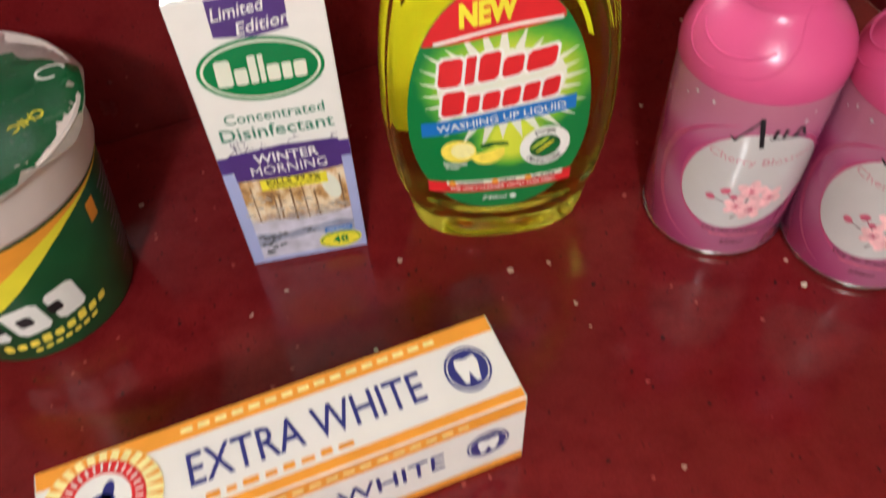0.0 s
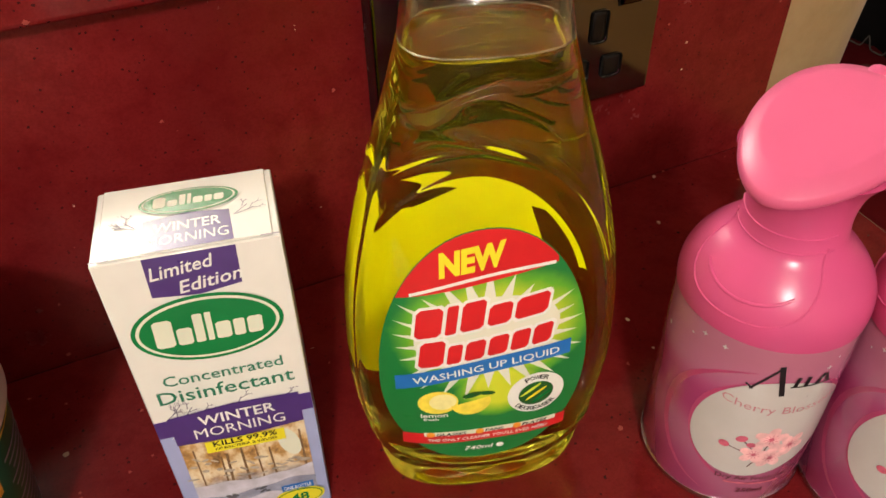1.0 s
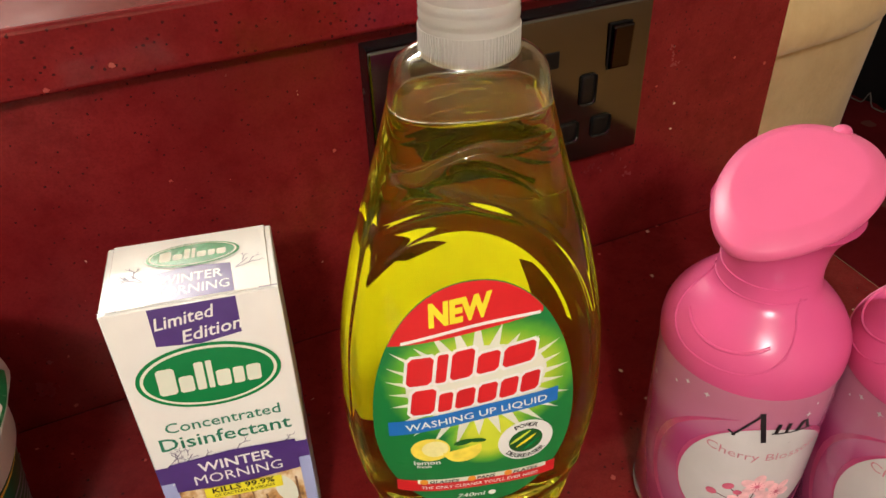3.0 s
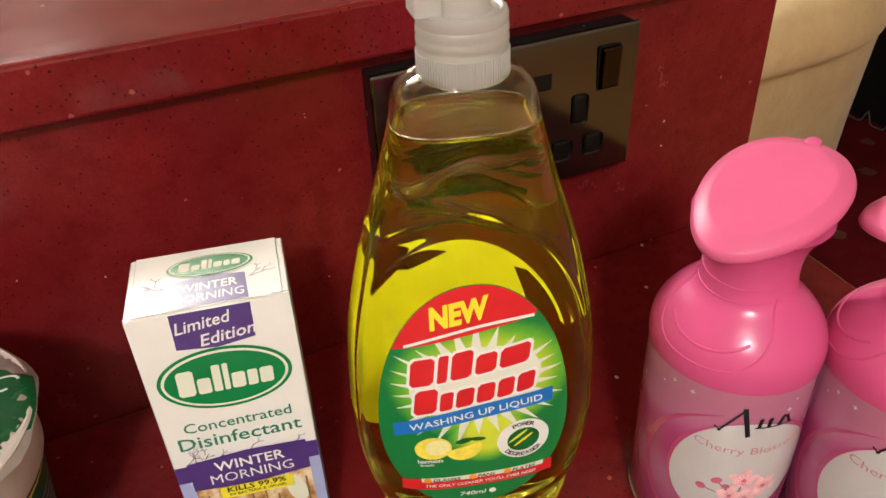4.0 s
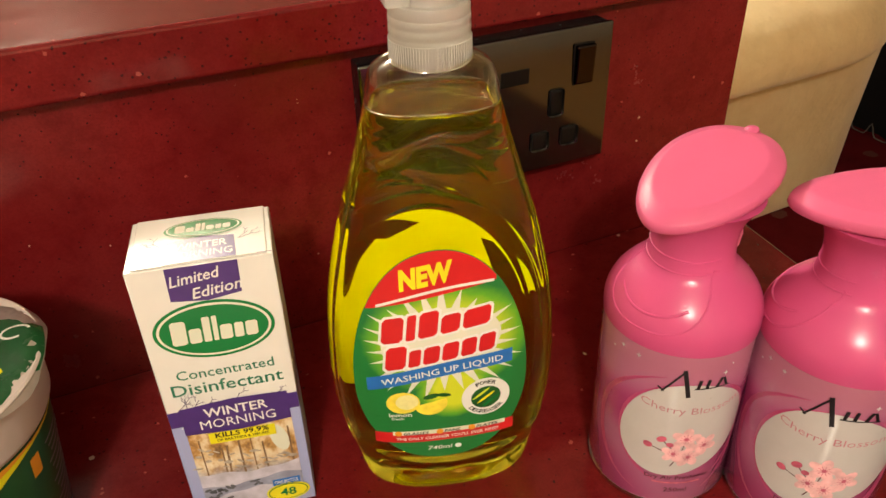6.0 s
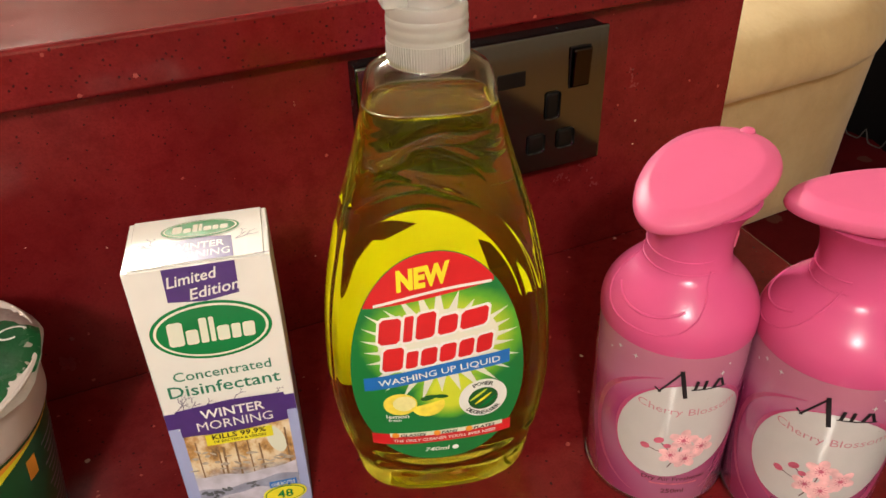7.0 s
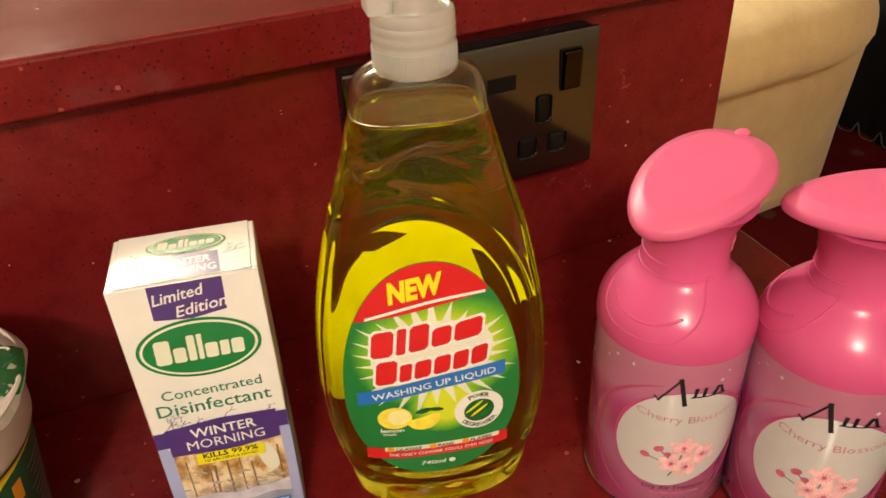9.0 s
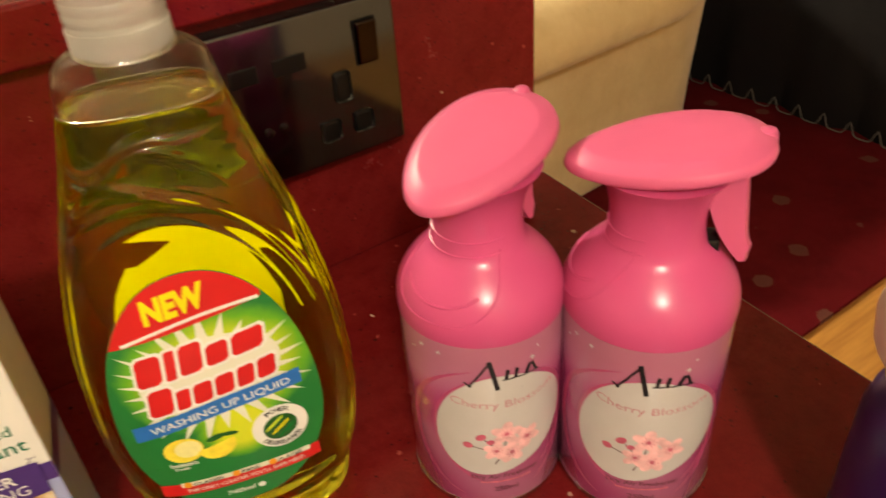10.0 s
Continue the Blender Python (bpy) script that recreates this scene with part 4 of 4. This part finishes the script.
    print_each("blossom_bud", [ellipse(-0.0080, 0.0412, 0.0021, 0.0016, 30, 14), ellipse(-0.0130, 0.0368, 0.0019, 0.0016, -20, 14), ellipse(-0.0045, 0.0385, 0.0015, 0.0013, 0, 14)], PETAL_DARK, lab, wrap, 5)

    # spray head: dome, neck, leaf-shaped top, trigger
    turned = Matrix.Rotation(radians(head), 4, "Z")
    zs = [0.0850 + 0.0018 * i for i in range(31)]
    rings = [circle(curve_through(DOME, z), z, 72) for z in zs]
    dome = loft([circle(0.0290, 0.0848, 72)] + rings)
    cap = part("spray_cap", dome, PINK, root, "pink plastic dome and neck")
    tilt_ = Matrix.Translation((0, 0, 0.1455)) @ Matrix.Rotation(radians(-dip), 4, "Y")
    top = loft([leaf_ring(s, z) for s, z in ((0.45, -0.0125), (0.62, -0.0092), (0.80, -0.0062), (0.93, -0.0044), (0.965, -0.0037), (0.975, -0.0027), (0.965, -0.0015), (0.95, -0.0005), (0.93, 0.0001), (0.77, 0.0022), (0.745, 0.0024), (0.72, 0.0025), (0.4, 0.0025))])
    top.transform(turned @ tilt_)
    part("head_plate", top, PINK_SATIN, cap, "leaf-shaped pink press plate")
    nub = lathe([(0.0032, -0.006), (0.0032, 0.0004), (0.0027, 0.0020), (0.0013, 0.0028), (0.0, 0.0029)], 20, False)
    nub.transform(turned @ tilt_ @ Matrix.Translation((0.0306, 0.0, -0.0008)))
    part("hinge_nub", nub, PINK_SATIN, cap)
    ring = []
    for i in range(15):
        f = i / 14
        z = 0.1440 - 0.0400 * f
        outer = 0.0255 + 0.0050 * f + 0.0014 * math.exp(-(((f - 0.86) / 0.07) ** 2))
        inner = 0.0130 + 0.0140 * f**2.4
        hw = 0.0074 - 0.0022 * f
        ring.append([(inner, -hw, z), (outer - 0.0015, -hw, z), (outer, -hw * 0.6, z), (outer, hw * 0.6, z), (outer - 0.0015, hw, z), (inner, hw, z)])
    trig = loft(ring)
    trig.transform(turned)
    part("trigger", trig, PINK_SATIN, cap, "pink squeeze trigger")
    # black block put in for the shaded gap behind the trigger
    slot = block(0.0150, 0.0208, -0.0044, 0.0044, 0.1045, 0.1118, 0.0010)
    slot.transform(turned)
    part("trigger_gap_shade", slot, BLACK_PLASTIC, cap, "black block for the shade behind the trigger")

    # moulded lines on the dome
    def on_dome(a, z):
        r = curve_through(DOME, z) + 0.00005
        return (r * math.cos(a), r * math.sin(a), z)

    front_a = radians(head + 180)
    smile = [on_dome(front_a + radians(34 * (i / 12 - 0.5) * 2), 0.0985 + 0.0040 * ((i / 12 - 0.5) * 2) ** 2) for i in range(13)]
    part("moulded_line", tube(smile, 0.00055), PINK, cap)
    bib = [on_dome(front_a + radians(62 * math.sin(math.pi * (i / 24 - 0.5))), 0.0925 + 0.022 * abs(math.sin(math.pi * (i / 24 - 0.5))) ** 3) for i in range(25)]
    part("moulded_line", tube(bib, 0.0004), PINK, cap)
    for z in (0.1135, 0.1185):
        part("neck_line", tube([on_dome(front_a + radians(70 * (i / 12 - 0.5) * 2), z - 0.0012 * (1 - ((i / 12 - 0.5) * 2) ** 2)) for i in range(13)], 0.00035), PINK, cap)
    return root


air_freshener(pose(0.2315, 0.178, 0.0002), -116, 18, 13)
air_freshener(pose(0.2762, 0.1375, 0.0002), -134, -42, 6.5)

# ---- noodle pot ----


def noodle_pot():
    root = thing("noodle_pot", pose(-0.0540, 0.2590, 0.0002), "dark green and white instant noodle pot with partly peeled foil lid", "food pot")
    part("pot_sleeve", lathe([(0.0, 0.001), (0.0350, 0.001), (0.0362, 0.0), (0.0376, 0.0008), (0.0384, 0.004), (0.0468, 0.0700), (0.0462, 0.0715), (0.0, 0.0715)], 96, False), POT_GREEN, root, "dark green printed sleeve")
    part("pot_collar", lathe([(0.0455, 0.0700), (0.0474, 0.0712), (0.0488, 0.0740), (0.0494, 0.0900), (0.0500, 0.0925), (0.0515, 0.0932), (0.0520, 0.0944), (0.0512, 0.0952), (0.0, 0.0952)], 96, False), POT_WHITE, root, "white ribless plastic collar")

    def sleeve(u, w, lift):
        r = 0.0384 + (w - 0.004) * 0.0084 / 0.066 + lift
        a = radians(-62) + u / 0.043
        return Vector((r * math.cos(a), r * math.sin(a), w))

    up = [(u, 0.0695) for u in np.linspace(-0.065, 0.045, 14)]
    dn = [(u, 0.0690 - 0.034 * math.exp(-(((u + 0.036) / 0.034) ** 2))) for u in np.linspace(0.045, -0.065, 14)]
    print_on("yellow_swoosh", [up + dn], YELLOW, root, sleeve, 1, 0.005)
    dn2 = [(u, 0.0693 - 0.027 * math.exp(-(((u + 0.044) / 0.034) ** 2))) for u in np.linspace(0.040, -0.065, 14)]
    print_on("orange_swoosh", [[(u, 0.0696) for u in np.linspace(-0.065, 0.040, 14)] + dn2], ORANGE, root, sleeve, 2, 0.005)
    print_each("brand_block", blocks_row([(0.9, 0, 1), (0.9, 0, 1), (0.8, 0.0, 1)], 0.046, 0.018, -0.020, 0.0285, 6, 0.0, 0.2), WHITE, root, sleeve, 3, 0.004)
    print_each("brand_block", blocks_row([(0.9, 0.2, 0.8)] * 3, 0.030, 0.010, -0.020, 0.0285, 6, 0.0, 1.0), BLACK, root, sleeve, 4, 0.004)
    print_each("plain_bar", blocks_row([(0.7, 0, 0.8 + 0.2 * (i % 3 == 0)) for i in range(9)], 0.048, 0.0050, -0.012, 0.0150, 8, 0.25, 0.3), LEMON, root, sleeve, 3, 0.004)
    print_each("plain_bar", blocks_row([(0.7, 0, 1)] * 7, 0.030, 0.0022, -0.010, 0.0095, 8, 0.2, 0.3), LEMON, root, sleeve, 3, 0.004)
    print_each("plain_bar", [bar(0.030 + 0.0016 * (i % 3), 0.060 - 0.0036 * i, 0.052 - 0.003 * (i % 2), 0.060 - 0.0036 * i, 0.0010) for i in range(13)], TWIG, root, sleeve, 2, 0.004)
    print_on("orange_square", [[(0.020, 0.052), (0.025, 0.052), (0.025, 0.062), (0.020, 0.062)]], ORANGE, root, sleeve, 3, 0.004)

    # crumpled foil lid, one side folded up
    def lid_at(u, w, lift):
        r = math.hypot(u, w)
        a = math.atan2(w, u)
        z = 0.0958 + 0.0010 * math.sin(5 * a + 1) * (r / 0.053) ** 3 + 0.0006 * noise.noise(Vector((u * 70, w * 70, 2)))
        z += max(0.0, -(u + 0.020) - 0.2 * w) * 1.5
        k = max(0.0, r - 0.0495)
        return Vector((u, w, z + lift - k * 0.7))

    rnd = random.Random(3)
    rim = [((0.0532 + 0.0006 * math.sin(9 * a) + 0.0005 * rnd.random()) * math.cos(a), (0.0532 + 0.0006 * math.sin(9 * a) + 0.0005 * rnd.random()) * math.sin(a)) for a in (2 * math.pi * i / 80 for i in range(80))]
    lid = print_on("foil_lid", [rim], FOIL, root, lid_at, 0, 0.0045, "silver foil lid with torn green print")
    torn = []
    for i in range(80):
        a = 2 * math.pi * i / 80
        r = 0.0528
        if 0.22 < a < 1.75:
            r = 0.0518 - 0.012 * math.sin((a - 0.22) / 1.53 * math.pi) ** 0.6 - 0.0035 * abs(math.sin(9 * a))
        elif 5.3 < a < 5.9:
            r = 0.0520 - 0.002 * abs(math.sin(11 * a))
        torn.append((r * math.cos(a), r * math.sin(a)))
    print_on("green_print", [torn], LID_GREEN, lid, lid_at, 2, 0.0045, "green printed lid face")
    print_on("lettering", words("CHIC", 0.0130, 0.0046, 0.0330, -0.0165, -148, 0, 0.015), YELLOW, lid, lid_at, 4, 0.003)
    ring_pts = [(0.0430 + 0.0050 * math.cos(radians(12 * i)), 0.0065 + 0.0036 * math.sin(radians(12 * i))) for i in range(25)]
    print_on("white_ring", [bar(*a, *b, 0.0011) for a, b in zip(ring_pts, ring_pts[1:])], WHITE, lid, lid_at, 4, 0.003)
    return root


noodle_pot()

# ---- toothpaste carton ----


def toothpaste_carton():
    L_, W_, H_ = 0.0750, 0.0170, 0.0440
    root = thing("toothpaste_carton", pose(0.0255, 0.1245, 0.0002, 0, 0, -1.5), "white and orange toothpaste carton lying on the worktop", "carton")
    part("carton_body", block(-L_, L_, -W_, W_, 0, H_, 0.0006, 2), CARD, root)

    def top(u, w, lift):
        return Vector((u, w, H_ + lift))

    def near(u, w, lift):
        return Vector((u, -W_ - lift, w))

    for surf, lo, hi in ((top, -W_ + 0.0004, W_ - 0.0004), (near, 0.0004, H_ - 0.0004)):
        h = (hi - lo) / 0.0332
        print_on("orange_border", [[(-L_ + 0.0006, hi - 0.0062 * h), (L_ - 0.0006, hi - 0.0062 * h), (L_ - 0.0006, hi), (-L_ + 0.0006, hi)]], ORANGE, root, surf, 1, 0.02)
        print_on("orange_border", [[(-L_ + 0.0006, lo), (L_ - 0.0006, lo), (L_ - 0.0006, lo + 0.0036 * h), (-L_ + 0.0006, lo + 0.0036 * h)]], ORANGE, root, surf, 1, 0.02)
        mid = (lo + hi) / 2
        print_on("lettering", words("EXTRA WHITE", 0.0760, 0.0112, 0.0075, mid - 0.0002, 0, 0, 0.006), NAVY, root, surf, 2)
        seal = print_on("tooth_seal", [ellipse(0.0612, mid - 0.0004, 0.0078, 0.0086)], NAVY, root, surf, 2)
        print_on("seal_ring", [ellipse(0.0612, mid - 0.0004, 0.0070, 0.0078)], WHITE, seal, surf, 3)
        print_on("seal_field", [ellipse(0.0612, mid - 0.0004, 0.0066, 0.0073)], NAVY, seal, surf, 4)
        print_on("tooth", [[(0.0578, mid + 0.0040), (0.0612, mid + 0.0032), (0.0646, mid + 0.0040), (0.0652, mid + 0.0010), (0.0638, mid - 0.0056), (0.0625, mid - 0.0056), (0.0612, mid - 0.0018), (0.0599, mid - 0.0056), (0.0586, mid - 0.0056), (0.0572, mid + 0.0010)]], WHITE, seal, surf, 5)
        print_each("plain_bar", blocks_row([(0.7, 0, 1), (0.5, 0, 0.8), (0.8, 0, 1), (0.6, 0, 0.8), (0.6, 0, 1), (0.7, 0, 0.8), (0.6, 0, 1), (0.8, 0, 0.8)], 0.046, 0.0022, -0.004, lo + 0.0062 * h, 0, 0, 0.3), ORANGE, root, surf, 2)
        print_each("plain_bar", blocks_row([(0.7, 0, 1)] * 16, 0.085, 0.0016, 0.012, hi - 0.0030 * h, 0, 0, 0.3), LEMON_PALE, root, surf, 2)
        disc = print_on("orange_halo", [ellipse(-0.0560, mid, 0.0182, 0.0163)], LEMON_PALE, root, surf, 3)
        print_on("halo_rays", [[(-0.0560 + 0.0180 * math.cos(a - 0.05), mid + 0.0160 * math.sin(a - 0.05)), (-0.0560 + 0.0180 * math.cos(a + 0.05), mid + 0.0160 * math.sin(a + 0.05)), (-0.0560 + 0.012 * math.cos(a), mid + 0.011 * math.sin(a))] for a in (2 * math.pi * i / 28 for i in range(28))], ORANGE, disc, surf, 4)
        print_on("red_ring", [ellipse(-0.0560, mid, 0.0130, 0.0130)], RED, disc, surf, 5)
        print_on("ring_ticks", [bar(-0.0560 + 0.0098 * math.cos(a), mid + 0.0098 * math.sin(a), -0.0560 + 0.0122 * math.cos(a), mid + 0.0122 * math.sin(a), 0.0007) for a in (2 * math.pi * i / 30 for i in range(30))], WHITE, disc, surf, 6)
        print_on("white_disc", [ellipse(-0.0560, mid, 0.0088, 0.0088)], WHITE, disc, surf, 6)
        print_on("emblem", [ellipse(-0.0560, mid - 0.001, 0.0040, 0.0034), ellipse(-0.0540, mid + 0.002, 0.0018, 0.0040, -20)], NAVY, disc, surf, 7)
    return root


toothpaste_carton()

# ---- purple bottle ----


def purple_bottle():
    root = thing("purple_bottle", pose(0.3205, 0.0395, 0.0002), "dark purple bottle with yellow collar and cream cap, on worktop", "bottle")
    part("bottle_body", lathe([(0.0, 0.0), (0.030, 0.0), (0.033, 0.002), (0.034, 0.006), (0.034, 0.062), (0.0325, 0.070), (0.0285, 0.078), (0.025, 0.082), (0.0, 0.082)], 64, False), DARK_PURPLE, root)
    part("collar", lathe([(0.0, 0.0815), (0.0300, 0.0815), (0.0312, 0.0840), (0.0305, 0.0900), (0.028, 0.0925), (0.0, 0.0925)], 64, False), YELLOW, root, "yellow collar")
    part("cap", lathe([(0.0, 0.0925), (0.0320, 0.0925), (0.0370, 0.0960), (0.0382, 0.1040), (0.0360, 0.1130), (0.0290, 0.1200), (0.0170, 0.1235), (0.0, 0.1240)], 64, False), POT_WHITE, root, "cream rounded cap")

    def wrap(u, w, lift):
        a = radians(165) + u / 0.034
        return Vector(((0.034 + lift) * math.cos(a), (0.034 + lift) * math.sin(a), w))

    print_each("brand_stroke", [ellipse(0.006, 0.040, 0.0036, 0.0042, 0, 20), bar(0.010, 0.036, 0.016, 0.044, 0.0016), bar(0.015, 0.044, 0.021, 0.037, 0.0016)], WHITE, root, wrap, 1, 0.003)
    return root


purple_bottle()

# ---- living room ----


def armchair():
    root = thing("armchair", pose(2.10, 1.285, FLOOR_Z + 0.004, 0, 0, 3.5), "cream suede armchair with padded rolled arm, on red carpet", "armchair")

    def slab(x0, x1, y0, y1, r, z, n=10):
        ring = []
        for cx, cy, a0 in ((x1 - r, y0 + r, -90), (x1 - r, y1 - r, 0), (x0 + r, y1 - r, 90), (x0 + r, y0 + r, 180)):
            for i in range(n):
                a = radians(a0 + 90 * i / (n - 1))
                ring.append((cx + r * math.cos(a), cy + r * math.sin(a), z))
        return ring

    skirt = [(0.0, 0.07), (0.02, 0.055), (0.05, 0.05), (0.20, 0.04), (0.39, 0.02), (0.460, 0.012), (0.475, 0.02)]
    part("side_panel", loft([slab(-1.45 + g, -g * 0.6, g, 1.0 - g, 0.36 - g, z) for z, g in skirt]), SUEDE, root, "cream suede side panel")
    roll = [(0.460, 0.03), (0.462, -0.010), (0.468, -0.040), (0.480, -0.065), (0.50, -0.078), (0.54, -0.076), (0.58, -0.060), (0.615, -0.025), (0.638, 0.02), (0.65, 0.09), (0.655, 0.2)]
    part("arm_roll", loft([slab(-1.45 + g, -0.070 - g * 0.8, g, 1.0 - g, 0.44 - g, z) for z, g in roll]), SUEDE, root, "padded suede arm roll")
    seam = slab(-1.45, -0.02, 0.0, 1.0, 0.37, 0.461)
    part("piping", tube(seam + seam[:1], 0.005), SUEDE, root, "sewn seam piping")
    return root


armchair()


def fringed_cover():
    root = thing("fringed_cover", pose(2.30, 0.41, FLOOR_Z + 0.004), "black velvet cover with grey looped hem over low seat", "cover")
    bm = bmesh.new()
    rows = []
    for j, z in enumerate((0.0, 0.03, 0.10, 0.25, 0.42, 0.48, 0.50, 0.50)):
        row = []
        for i in range(61):
            y = 2.2 * i / 60
            wave = 0.016 * math.sin(y * 23) * (1 - z / 0.55) + 0.008 * math.sin(y * 51 + 1) * (1 - z / 0.55)
            x = wave + (0.0 if z < 0.45 else 0.02) + (0.06 if j == 6 else 0) + (0.7 if j == 7 else 0)
            row.append(bm.verts.new((x, y, z)))
        rows.append(row)
    rows.append([bm.verts.new((0.7, 2.2 * i / 60, 0.0)) for i in range(61)])
    for a, b in zip(rows, rows[1:] + rows[:1]):
        for i in range(60):
            bm.faces.new((a[i], a[i + 1], b[i + 1], b[i]))
    bm.faces.new([r[0] for r in rows])
    bm.faces.new([r[60] for r in rows][::-1])
    bmesh.ops.recalc_face_normals(bm, faces=bm.faces[:])
    part("velvet", bm, VELVET, root)
    for i in range(24):
        y = 0.10 + 0.086 * i
        pts = []
        for k in range(13):
            f = k / 12
            pts.append((-0.034, y + 0.086 * (f - 0.5), 0.010 + 0.042 * math.exp(-(((f - 0.5) / 0.14) ** 2))))
        part("hem_loop", tube(pts, 0.0024, 5), LACE, root)
    return root


fringed_cover()
